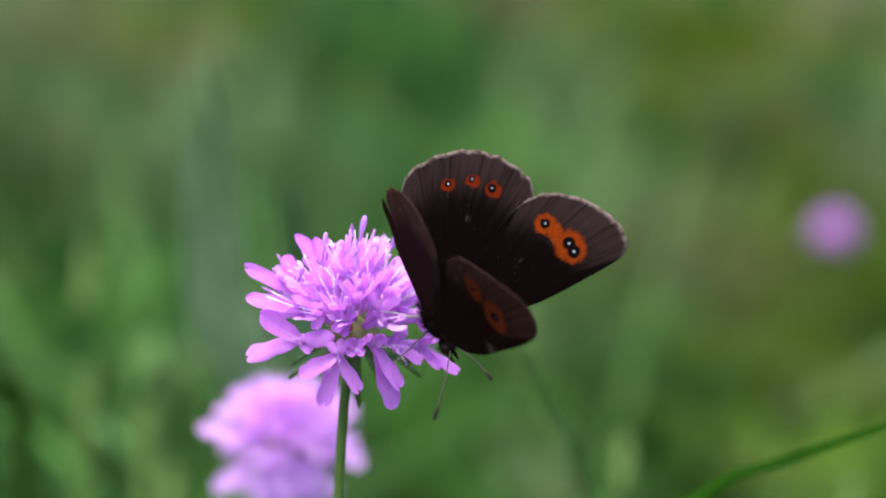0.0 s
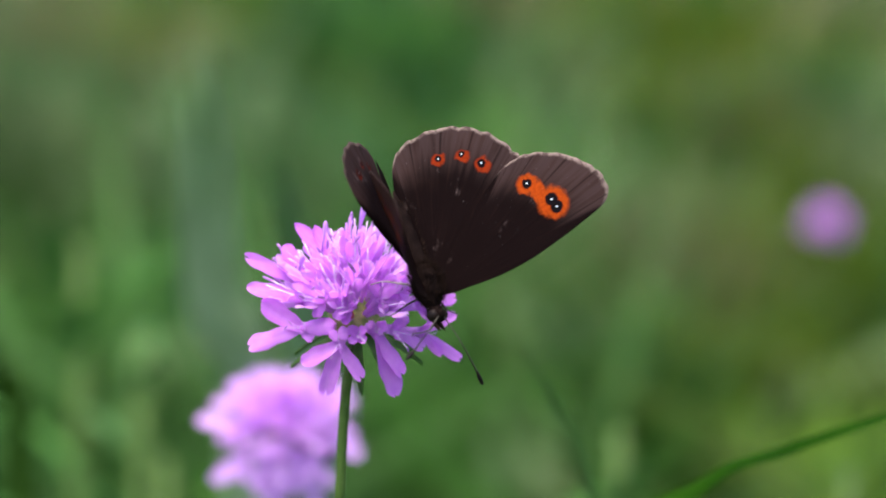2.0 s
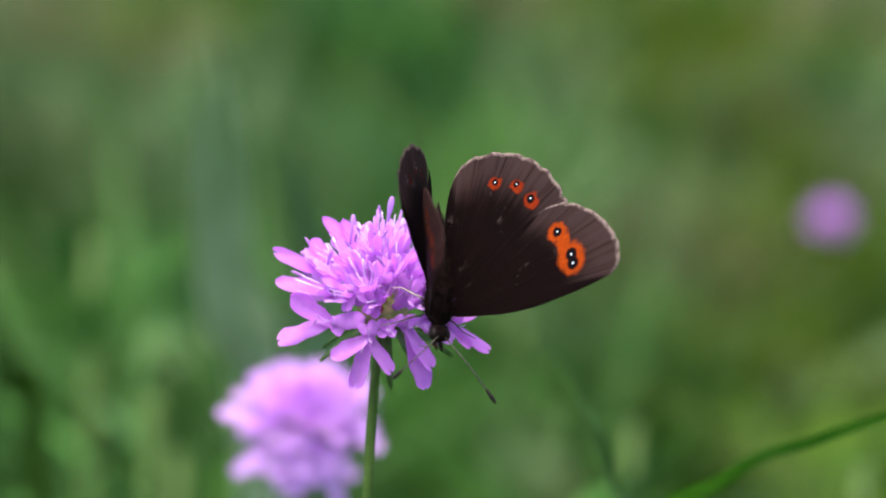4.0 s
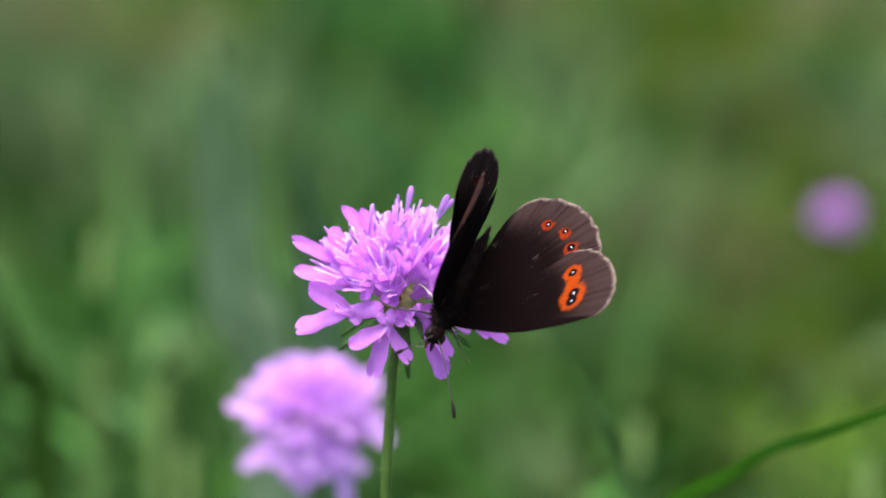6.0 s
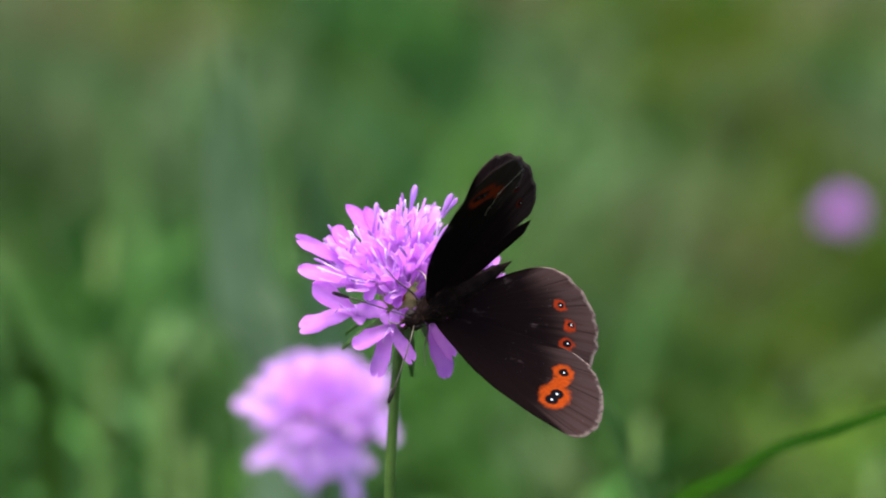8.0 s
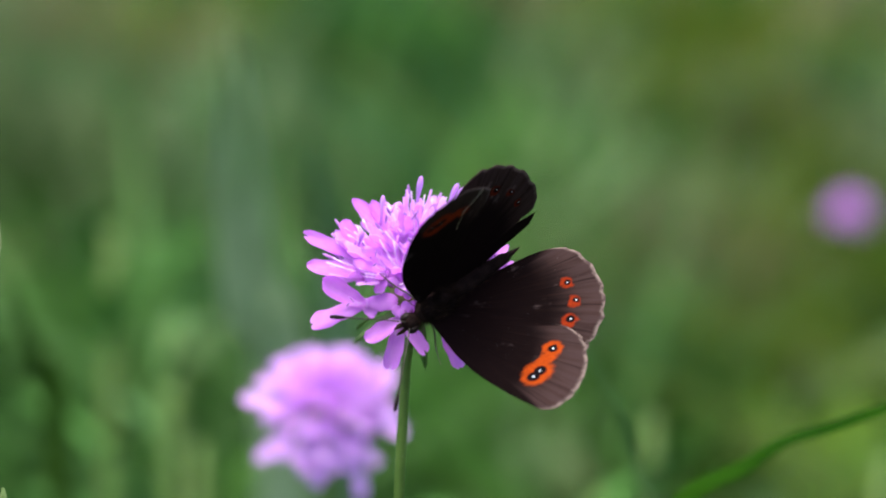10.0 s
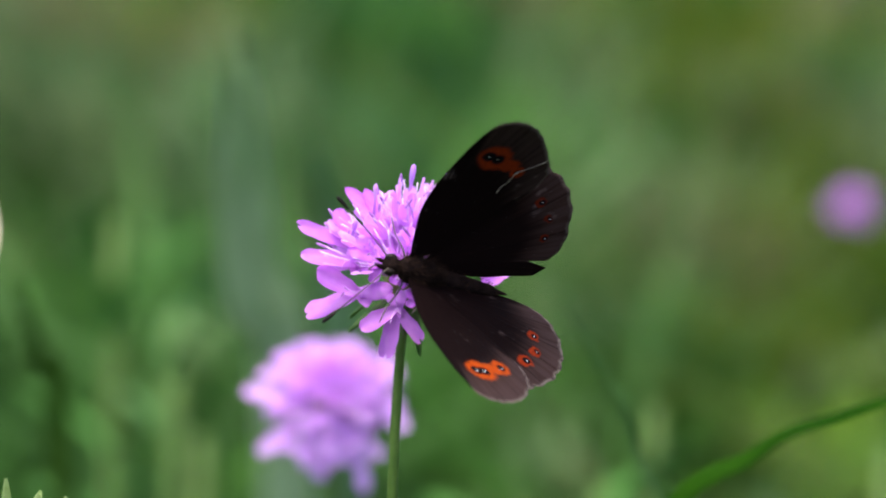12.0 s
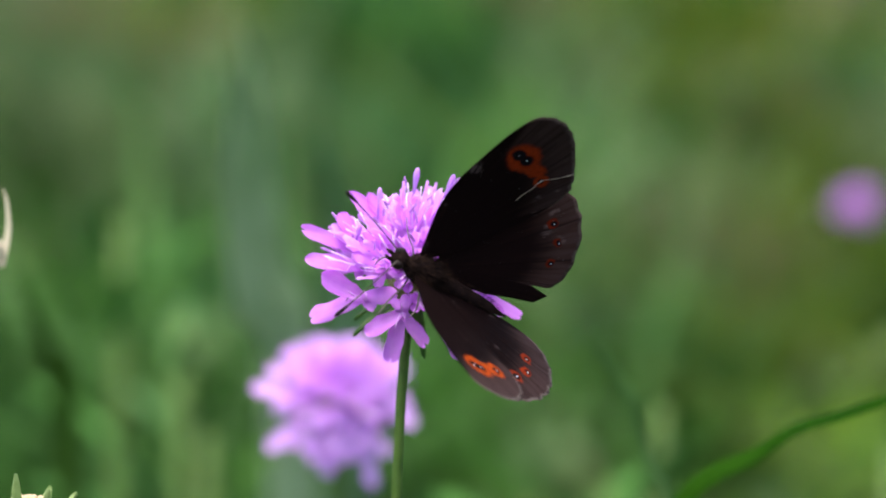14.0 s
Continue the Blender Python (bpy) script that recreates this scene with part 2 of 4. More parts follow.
def ellipsoid(bm, centre, size, u=16, v=10, rough=0.0):
    made = bmesh.ops.create_uvsphere(bm, u_segments=u, v_segments=v, radius=1.0)["verts"]
    for w in made:
        k = 1 + rough * noise.noise(w.co * 3.0)
        w.co = Vector((w.co.x * size[0] * k, w.co.y * size[1] * k, w.co.z * size[2] * k)) + Vector(centre)
    return bm


def strap(bm, length, width, rows=6, cols=4, waist=0.45, tip=0.5, cup=0.15, curl=0.2, notch=0.0, thick=0.00009):
    """A petal or leaf along x: narrow at its foot, broad beyond the middle, with a rounded tip, cupped across and curled along."""
    grids = []
    for side in (0, 1):
        g = []
        for i in range(rows + 1):
            t = 1 - (1 - i / rows) ** 1.5
            w = width * (waist + (1 - waist) * math.sin(min(t / 0.62, 1) * math.pi / 2))
            if t > 1 - tip:
                k = (t - 1 + tip) / tip
                w *= math.sqrt(max(1 - k * k, 0.03))
            row = []
            for j in range(cols + 1):
                s = j / cols * 2 - 1
                x = length * t - notch * length * (1 - abs(s)) * (t ** 4)
                z = cup * width * (s * s - 0.4) + curl * length * t * t - side * thick
                row.append(bm.verts.new((x, s * w / 2, z)))
            g.append(row)
        for a, b in zip(g, g[1:]):
            for j in range(cols):
                q = (a[j], a[j + 1], b[j + 1], b[j])
                bm.faces.new(q if side == 0 else q[::-1])
        grids.append(g)
    top, low = grids
    for j in (0, cols):
        for i in range(rows):
            bm.faces.new((top[i][j], top[i + 1][j], low[i + 1][j], low[i][j]))
    for j in range(cols):
        bm.faces.new((top[rows][j], top[rows][j + 1], low[rows][j + 1], low[rows][j]))
    bmesh.ops.recalc_face_normals(bm, faces=bm.faces)
    return bm


def frame_along(origin, z, x):
    """A pose whose z runs along z and whose x leans towards x."""
    z = Vector(z).normalized()
    x = Vector(x)
    x = (x - z * x.dot(z)).normalized()
    y = z.cross(x)
    return Matrix.Translation(origin) @ Matrix((x, y, z)).transposed().to_4x4()


def blade(name, points, width, material, label, category="grass blade", steps=8, lie=(0, -0.35, 1)):
    """A single grass blade: a keeled strip that tapers to its tip (the first point); lie: the way its face looks."""
    pts = curve_points(points, steps)
    bm = bmesh.new()
    rows = []
    for i, p in enumerate(pts):
        d = (pts[min(i + 1, len(pts) - 1)] - pts[max(i - 1, 0)]).normalized()
        across = d.cross(Vector(lie)).normalized()
        up = across.cross(d)
        w = width * min(1.0, 0.08 + 1.6 * i / len(pts))
        rows.append([bm.verts.new(p + across * s * w / 2 + up * (abs(s) * w * 0.18 - k * 0.00015)) for k in (0, 1) for s in (-1, 0, 1)])
    for a, b in zip(rows, rows[1:]):
        for i, j in ((0, 1), (1, 2), (2, 5), (5, 4), (4, 3), (3, 0)):
            bm.faces.new((a[i], a[j], b[j], b[i]))
    bmesh.ops.recalc_face_normals(bm, faces=bm.faces)
    return tagged(part(name, bm, material), label, category)


# ---- rows of the moving things: seconds, then places in metres and turns in degrees ----
BODY_ROWS = [
    (0.0, -0.00081, -0.00558, 0.39226, 47.53, 65.88, -8.37),
    (0.5, -0.00040, -0.00409, 0.39284, 23.98, 61.58, -29.48),
    (1.0, -0.00198, -0.00295, 0.39385, -5.97, 52.85, -58.39),
    (1.5, -0.00318, -0.00194, 0.39431, -9.38, 52.08, -56.76),
    (2.0, -0.00235, -0.00234, 0.39424, -12.95, 53.14, -56.38),
    (2.5, -0.00284, -0.00199, 0.39372, -16.43, 54.68, -63.61),
    (3.0, -0.00375, -0.00197, 0.39369, -18.89, 49.61, -67.15),
    (5.3, -0.00532, -0.00250, 0.38574, -73.52, 67.74, -149.65),
    (5.5, -0.00489, -0.00173, 0.38585, -74.29, 66.47, -150.59),
    (5.7, -0.00418, -0.00091, 0.38736, -50.30, 50.44, -119.15),
    (6.0, -0.00515, 0.00040, 0.38774, -54.26, 42.52, -123.93),
    (6.3, -0.00625, 0.00018, 0.38812, -53.50, 37.71, -126.37),
    (6.5, -0.00720, -0.00057, 0.38728, -63.94, 48.25, -140.38),
    (6.7, -0.00740, 0.00099, 0.38721, -70.03, 28.15, -136.36),
    (7.0, -0.00591, -0.00011, 0.38837, -68.25, 27.87, -132.96),
    (7.2, -0.00602, -0.00031, 0.38859, -75.03, 17.83, -135.44),
    (7.5, -0.00521, -0.00087, 0.38951, -64.08, 14.00, -132.72),
    (7.7, -0.00646, -0.00060, 0.38861, -64.63, 21.47, -135.29),
    (8.0, -0.00790, -0.00019, 0.38804, -76.05, 16.13, -138.66),
    (8.2, -0.00805, 0.00145, 0.38827, -70.85, 18.66, -138.33),
    (10.3, -0.00902, -0.00178, 0.38746, -70.71, 29.51, -159.28),
    (10.5, -0.00903, -0.00183, 0.38755, -72.27, 30.34, -160.85),
    (11.0, -0.00878, -0.00277, 0.38883, -73.89, 11.03, -144.56),
    (11.5, -0.00812, -0.00317, 0.38982, -80.26, -2.15, -144.05),
    (12.0, -0.01160, -0.00508, 0.39170, -68.02, -19.56, -153.60),
    (12.5, -0.01339, -0.00545, 0.39208, -71.56, -26.90, -156.60),
    (13.0, -0.01210, -0.00582, 0.39243, -67.35, -33.22, -156.67),
    (13.5, -0.01203, -0.00568, 0.39157, -65.52, -32.19, -156.51),
    (14.0, -0.01206, -0.00576, 0.39115, -64.73, -32.24, -155.27),
]
WING_ROWS = [
    (0.0, 39.8, 76.8, 35.9, 80.6, 6.7, 9.6, 0.4, -4.8),
    (0.5, 39.6, 71.9, 36.6, 75.9, 5.3, 7.7, 0.2, -3.5),
    (1.0, 51.0, 55.7, 51.7, 62.4, 3.9, 8.9, 1.1, -1.1),
    (1.5, 48.3, 38.4, 44.8, 36.2, -1.1, 5.7, -4.5, -2.4),
    (2.0, 49.3, 32.9, 46.8, 30.9, -0.7, 2.0, -4.1, -3.5),
    (2.5, 44.4, 37.7, 41.8, 34.8, -0.1, 2.7, -4.4, -2.0),
    (3.0, 45.5, 35.2, 45.4, 31.4, 1.2, 7.4, -3.5, -1.2),
    (5.3, 70.1, 84.1, 68.7, 82.8, 3.7, 3.9, 4.6, -3.2),
    (5.5, 68.8, 84.8, 67.9, 84.0, 3.8, 3.1, 3.5, -3.1),
    (5.7, 71.9, 73.6, 70.0, 73.0, 1.1, 4.3, 0.8, 0.4),
    (6.0, 63.5, 56.5, 59.9, 56.6, 2.8, 1.4, 1.3, -1.7),
    (6.3, 64.2, 49.2, 60.8, 41.0, 3.0, 7.2, 3.2, 1.5),
    (6.5, 64.4, 52.5, 60.7, 48.1, 7.3, 4.7, 2.9, 2.1),
    (6.7, 40.9, 54.5, 29.6, 52.2, 4.4, 5.9, 2.2, 1.6),
    (7.0, 51.1, 38.8, 52.0, 34.0, -0.5, 1.0, 2.6, 2.5),
    (7.2, 48.3, 42.4, 41.7, 41.6, 1.0, 2.8, 1.6, 2.1),
    (7.5, 55.6, 37.4, 51.6, 28.3, 0.3, 5.3, 1.6, 3.4),
    (7.7, 57.3, 34.5, 55.4, 29.0, 1.6, 2.7, 2.8, 4.4),
    (8.0, 37.9, 40.5, 34.8, 34.8, 2.3, 1.0, 1.9, 3.6),
    (8.2, 37.9, 39.5, 28.4, 32.6, 2.4, 2.3, 4.8, 2.3),
    (10.3, 49.4, 59.8, 47.5, 55.2, 3.3, 4.5, 1.4, -0.5),
    (10.5, 52.2, 61.3, 50.0, 54.6, 2.1, 5.1, -0.1, -1.2),
    (11.0, 50.3, 52.6, 46.0, 51.9, 2.0, 3.6, -1.0, 0.4),
    (11.5, 52.0, 39.3, 45.5, 35.6, 0.8, 7.8, 0.4, 3.2),
    (12.0, 40.9, 47.0, 40.4, 42.8, 3.2, 10.6, -3.5, 3.4),
    (12.5, 42.1, 45.8, 41.3, 40.1, 2.3, 11.4, -1.8, 3.3),
    (13.0, 41.4, 42.7, 41.2, 36.6, 1.3, 11.7, -2.5, 4.5),
    (13.5, 40.7, 41.6, 39.7, 36.6, 1.6, 9.1, -2.6, 4.1),
    (14.0, 41.1, 42.3, 40.3, 35.6, 1.9, 9.2, -2.5, 3.0),
]
ANTENNA_ROWS = [
    (0.0, -35, 66, -55, 22),
    (0.5, -12, 38, -57, 16),
    (1.0, -35, 8, -67, -16),
    (1.5, 2, 16, -55, 6),
    (2.0, 37, -18, -57, 6),
    (2.5, -31, 16, -47, 10),
    (3.0, 0, 6, -54, 8),
    (5.3, 39, 44, -39, 22),
    (5.5, 37, 40, -39, 18),
    (5.7, 37, 22, -39, 12),
    (6.0, 33, 14, -34, 32),
    (6.3, 39, 6, -38, -4),
    (6.5, 33, 16, -43, 4),
    (6.7, 41, 14, -46, 1),
    (7.0, 39, 18, -44, 12),
    (7.2, 37, 16, -35, 8),
    (7.5, 43, 0, -17, 16),
    (7.7, 36, 2, -44, -6),
    (8.0, 39, 4, -44, -16),
    (8.2, 52, -6, -31, 0),
    (10.3, 43, 16, -37, 18),
    (10.5, 44, 20, -37, 14),
    (11.0, 39, 8, -35, 23),
    (11.5, 40, -2, -40, 0),
    (12.0, 52, -22, -33, 6),
    (12.5, 46, -13, -16, 24),
    (13.0, 46, 8, -23, 10),
    (13.5, 65, -26, -18, 6),
    (14.0, 65, -18, -19, 4),
]
FLOWER_ROWS = [
    (0, -0.01220, 0.01370, 0.38459, -0.0, 0.0, -0.0),
    (0.5, -0.01144, 0.01370, 0.38458, -1.5, -0.2, -1.2),
    (1, -0.01226, 0.01370, 0.38499, -0.9, -0.4, -1.0),
    (1.5, -0.01307, 0.01370, 0.38494, -0.4, -1.2, -0.2),
    (2, -0.01218, 0.01370, 0.38484, -0.8, -0.9, -0.1),
    (2.5, -0.01218, 0.01370, 0.38493, -0.6, -1.2, 0.4),
    (3, -0.01260, 0.01370, 0.38456, 0.1, -1.4, 0.5),
    (5.5, -0.01167, 0.01370, 0.38442, -0.4, -1.1, -0.1),
    (6, -0.01140, 0.01370, 0.38481, -0.2, -1.0, 0.0),
    (6.5, -0.01229, 0.01370, 0.38488, -1.3, -2.1, -0.1),
    (7, -0.01166, 0.01370, 0.38521, -1.3, -1.9, -0.5),
    (7.5, -0.01046, 0.01370, 0.38487, -0.6, -0.9, 0.2),
    (8, -0.01209, 0.01370, 0.38468, 1.6, -0.9, -0.3),
    (10.5, -0.01159, 0.01370, 0.38484, 1.4, -3.3, 0.9),
    (11, -0.01245, 0.01370, 0.38483, 1.0, -3.3, 0.5),
    (11.5, -0.01141, 0.01370, 0.38450, 2.1, -2.1, 1.5),
    (12, -0.01286, 0.01370, 0.38524, 2.1, -3.5, 1.8),
    (12.5, -0.01425, 0.01370, 0.38540, 2.5, -4.6, 1.9),
    (13, -0.01327, 0.01370, 0.38517, 2.6, -3.4, 2.1),
    (13.5, -0.01366, 0.01370, 0.38457, 3.0, -3.6, 2.4),
    (14, -0.01363, 0.01370, 0.38415, 3.3, -3.7, 2.3),
]


# ---- ground and meadow ----
def ground_sheet():
    n = Nodes("meadow_soil")
    g = n.noise(7, 5, n.coords())
    c = n.ramp(g, [(0.3, (0.016, 0.036, 0.007)), (0.5, (0.024, 0.052, 0.011)), (0.72, (0.042, 0.062, 0.020))])
    n.bump(n.noise(90, 4, n.coords()), 0.6, 0.01)
    mat = n.finish(c, 0.9, 0.1)
    bm = bmesh.new()
    bmesh.ops.create_grid(bm, x_segments=120, y_segments=120, size=1.0)
    for v in bm.verts:
        r = max(abs(v.co.x), abs(v.co.y))
        v.co *= 3.0 if r < 0.5 else 3.0 + (r - 0.5) ** 3 * 9000
        v.co.z = 0.012 * noise.noise(v.co * 1.7) if v.co.length < 6 else 0.0
    tagged(part("ground", bm, mat), "meadow ground of soil, moss and short turf", "ground", kind="structure")


def grass_material(name, stops, share=0.35):
    """Blades in several greens: each blade has its own tone, and whole patches differ."""
    n = Nodes(name)
    island = n.node("NewGeometry").outputs["Random Per Island"]
    patch = n.noise(9.0, 2, n.coords())
    t = n.math("ADD", n.math("MULTIPLY", island, 0.4), n.math("MULTIPLY", n.math("SUBTRACT", patch, 0.25), 0.75))
    c = n.ramp(t, stops)
    return n.finish(c, 0.65, 0.08, c, share)


MEADOW = grass_material("meadow_grass", [(0.12, (0.032, 0.084, 0.011)), (0.4, (0.057, 0.130, 0.022)), (0.62, (0.080, 0.158, 0.031)), (0.9, (0.130, 0.165, 0.041))])


def leafy_clump(x, y, size, height, tone, count, label, seed, category="leaf clump", width=0.35):
    """A low plant: broad leaves that rise and arch from one crown, each a part."""
    rng = random.Random(seed)
    root = tagged(new("leafy_plant"), label, category, group="leafy plants of the meadow")
    root.matrix_basis = pose(x, y, 0)
    meshes = [shared("leaf", strap(bmesh.new(), size, size * width, 7, 4, 0.25, 0.6, 0.12, -0.25 - 0.1 * k), tone) for k in range(2)]
    for k in range(count):
        a = 360 * k / count * 2.4 + rng.uniform(-20, 20)
        lift = rng.uniform(20, 80)
        s = rng.uniform(0.6, 1.1)
        z = height * rng.uniform(0.0, 1.0)
        r = size * 0.35 * rng.random()
        m = pose(r * math.cos(radians(a)), r * math.sin(radians(a)), z, 0, 0, a) @ pose(0, 0, 0, rng.uniform(-20, 20), -lift, 0) @ Matrix.Scale(s, 4)
        part("leaf", meshes[k % 2], None, root, m=m)
    bm = bmesh.new()
    sweep(bm, [(0, 0, -0.01), (0, 0, height * 0.5), (0.003, 0.002, height + 0.01)], [0.003, 0.0025, 0.0015], 7)
    part("stalk", bm, STEM, root)
    return root


ground_sheet()

def grass_field(name, spots, height, width, material, label, seed, lean=0.5, category="grass"):
    """Many thin blades, each a bent strip of three pieces, in one sheet of stuff. spots: (x, y) of the roots."""
    rng = np.random.default_rng(seed)
    x, y = np.asarray(spots, float).T
    count = len(x)
    h = rng.uniform(height[0], height[1], count)
    w = rng.uniform(width[0], width[1], count)
    turn = rng.uniform(0, 2 * np.pi, count)
    face = rng.uniform(0, 2 * np.pi, count)
    bend = rng.uniform(0.1, lean, count) * h
    verts = np.zeros((count, 7, 3))
    for k, (t, ww) in enumerate(((0, 1), (0.4, 1), (0.75, 0.7))):
        cx = x + np.cos(turn) * bend * t ** 2
        cy = y + np.sin(turn) * bend * t ** 2
        cz = h * t * (1 - 0.15 * t) - 0.008 * (k == 0)
        for s, o in ((-1, 0), (1, 1)):
            verts[:, 2 * k + o] = np.stack([cx + s * np.cos(face) * w * ww / 2, cy + s * np.sin(face) * w * ww / 2, cz], 1)
    verts[:, 6] = np.stack([x + np.cos(turn) * bend, y + np.sin(turn) * bend, h * 0.85], 1)
    base = (np.arange(count) * 7)[:, None]
    quads = np.concatenate([base + [0, 1, 3, 2], base + [2, 3, 5, 4]])
    tris = base + [4, 5, 6]
    me = bpy.data.meshes.new(name)
    me.from_pydata(verts.reshape(-1, 3).tolist(), [], quads.tolist() + tris.tolist())
    me.materials.append(material)
    return tagged(new(name, me), label, category, kind="stuff")


def scatter(count, centre, spread, seed):
    rng = np.random.default_rng(seed)
    return np.stack([rng.normal(centre[0], spread[0], count), rng.normal(centre[1], spread[1], count)], 1)


grass_field("meadow_grass", scatter(16000, (0, 1.8), (0.5, 0.75), 5), (0.05, 0.10), (0.003, 0.006), MEADOW, "dense green meadow grass, soft and blurred", 5)
grass_field("meadow_grass", scatter(34000, (0, 1.4), (1.3, 1.5), 6), (0.03, 0.10), (0.003, 0.006), MEADOW, "meadow grass around the flowers", 11)
grass_field("meadow_grass", scatter(70000, (0, 2.0), (3.0, 3.2), 7), (0.04, 0.12), (0.004, 0.009), MEADOW, "meadow grass spreading out on all sides", 12)

# patches of other grasses and herbs: centre, half-widths across and along, tone
PATCHES = [(-0.197, 1.813, 0.014, 0.086, "brown"),
           (-0.208, 1.53, 0.011, 0.082, "grey"),
           (-0.19, 1.621, 0.013, 0.042, "teal"),
           (-0.027, 1.621, 0.017, 0.031, "dark"),
           (0.178, 1.721, 0.017, 0.081, "olive"),
           (0.232, 1.862, 0.019, 0.031, "straw"),
           (0.146, 1.542, 0.017, 0.031, "brown"),
           (0.106, 1.264, 0.015, 0.031, "brown"),
           (0.034, 1.862, 0.016, 0.031, "brown"),
           (0.076, 1.621, 0.017, 0.031, "grey"),
           (0.101, 1.325, 0.02, 0.031, "grey"),
           (-0.16, 1.041, 0.004, 0.031, "dark"),
           (-0.079, 1.154, 0.016, 0.031, "teal"),
           (0.066, 1.096, 0.011, 0.031, "teal"),
           (-0.151, 1.677, 0.01, 0.044, "brown"),
           (0.044, 1.445, 0.016, 0.046, "green"),
           (0.196, 1.581, 0.014, 0.041, "teal"),
           (-0.005, 1.011, 0.019, 0.031, "green"),
           (0.121, 1.104, 0.013, 0.031, "olive"),
           (-0.058, 1.721, 0.021, 0.046, "teal"),
           (0.113, 1.797, 0.028, 0.031, "olive"),
           (0.052, 1.264, 0.015, 0.031, "grey"),
           (-0.14, 1.735, 0.018, 0.031, "olive"),
           (-0.026, 1.813, 0.019, 0.031, "teal")]
MORE_PATCHES = [(-0.225, 1.813, 0.016, 0.031, "grey"),
           (0.163, 1.284, 0.02, 0.031, "olive"),
           (-0.13, 1.163, 0.025, 0.031, "green"),
           (0.146, 0.958, 0.012, 0.031, "lime"),
           (-0.114, 1.208, 0.019, 0.031, "teal"),
           (0.111, 1.568, 0.014, 0.031, "olive"),
           (0.198, 1.445, 0.013, 0.031, "grey"),
           (-0.038, 1.445, 0.011, 0.056, "teal"),
           # dark grass at this spot stands in for shade between leaves
           (-0.111, 0.982, 0.012, 0.031, "dark"),
           (0.074, 1.026, 0.013, 0.031, "dark"),
           (-0.111, 1.48, 0.004, 0.109, "pale"),
           (-0.106, 1.517, 0.003, 0.091, "pale"),
           (-0.082, 1.493, 0.004, 0.069, "teal"),
           (-0.066, 1.445, 0.003, 0.056, "grey"),
           (-0.12, 1.445, 0.004, 0.056, "dark"),
           (-0.095, 1.53, 0.003, 0.07, "dark"),
           (-0.186, 1.48, 0.004, 0.089, "dark"),
           (-0.165, 1.445, 0.003, 0.066, "grey"),
           (0.058, 1.48, 0.004, 0.068, "pale"),
           (0.105, 1.445, 0.003, 0.066, "dark"),
           (0.174, 1.445, 0.004, 0.087, "olive"),
           (0.01, 1.635, 0.004, 0.054, "teal"),
           (0.04, 1.663, 0.004, 0.055, "dark"),
           (-0.013, 1.721, 0.004, 0.057, "green"),
           (-0.055, 1.706, 0.004, 0.057, "dark")
           ]
TONES = {"pale": ((0.217, 0.339, 0.148), "pale grey-green meadow grass"), "brown": ((0.171, 0.170, 0.074), "half-dry brownish meadow grass"),
         "grey": ((0.162, 0.223, 0.094), "greyish green meadow grass"), "teal": ((0.046, 0.131, 0.041), "bluish green meadow grass"),
         "dark": ((0.014, 0.053, 0.005), "dark green meadow herbs"), "olive": ((0.090, 0.141, 0.010), "olive yellow-green meadow grass"),
         "straw": ((0.253, 0.262, 0.127), "straw-coloured dry meadow grass"), "green": ((0.081, 0.223, 0.031), "fresh green meadow grass"),
         "lime": ((0.235, 0.407, 0.049), "lime green meadow herbs")}
for tone, (colour, label) in TONES.items():
    roots = []
    for i, (x, y, sx, sy, which) in enumerate(PATCHES + MORE_PATCHES):
        if which == tone:
            rng = np.random.default_rng(100 + i)
            n = int(110 + 30000 * max(sx, 0.012) * sy)
            roots.append(np.stack([x + sx * rng.normal(0, 0.8, n), y + sy * rng.normal(0, 0.8, n)], 1))
    mat = plain_material("grass_" + tone, colour, tuple(0.72 * v for v in colour), 30, 0.7, 0.05, True, 0.4)
    if roots:
        grass_field("meadow_grass", np.concatenate(roots), (0.08, 0.13), (0.003, 0.007), mat, label + ", far out of focus", 70)

# low broad-leaved herbs between the grasses: tone, count
for k, (tone, count) in enumerate((("pale", 190), ("grey", 170), ("dark", 290), ("straw", 90), ("teal", 240), ("brown", 150), ("green", 120))):
    rng = np.random.default_rng(500 + k)
    spots = rng.uniform((-0.30, 0.95), (0.32, 2.45), (count, 2))
    if tone in ("pale", "grey", "green"):
        spots = np.concatenate([spots, rng.uniform((-0.09, 0.92), (0.13, 1.34), (70, 2))])
    grass_field("meadow_herb", spots, (0.035, 0.12), (0.010, 0.024), bpy.data.materials["grass_" + tone], TONES[tone][1] + ", broad leaves out of focus", 520 + k, 1.2, "herb")

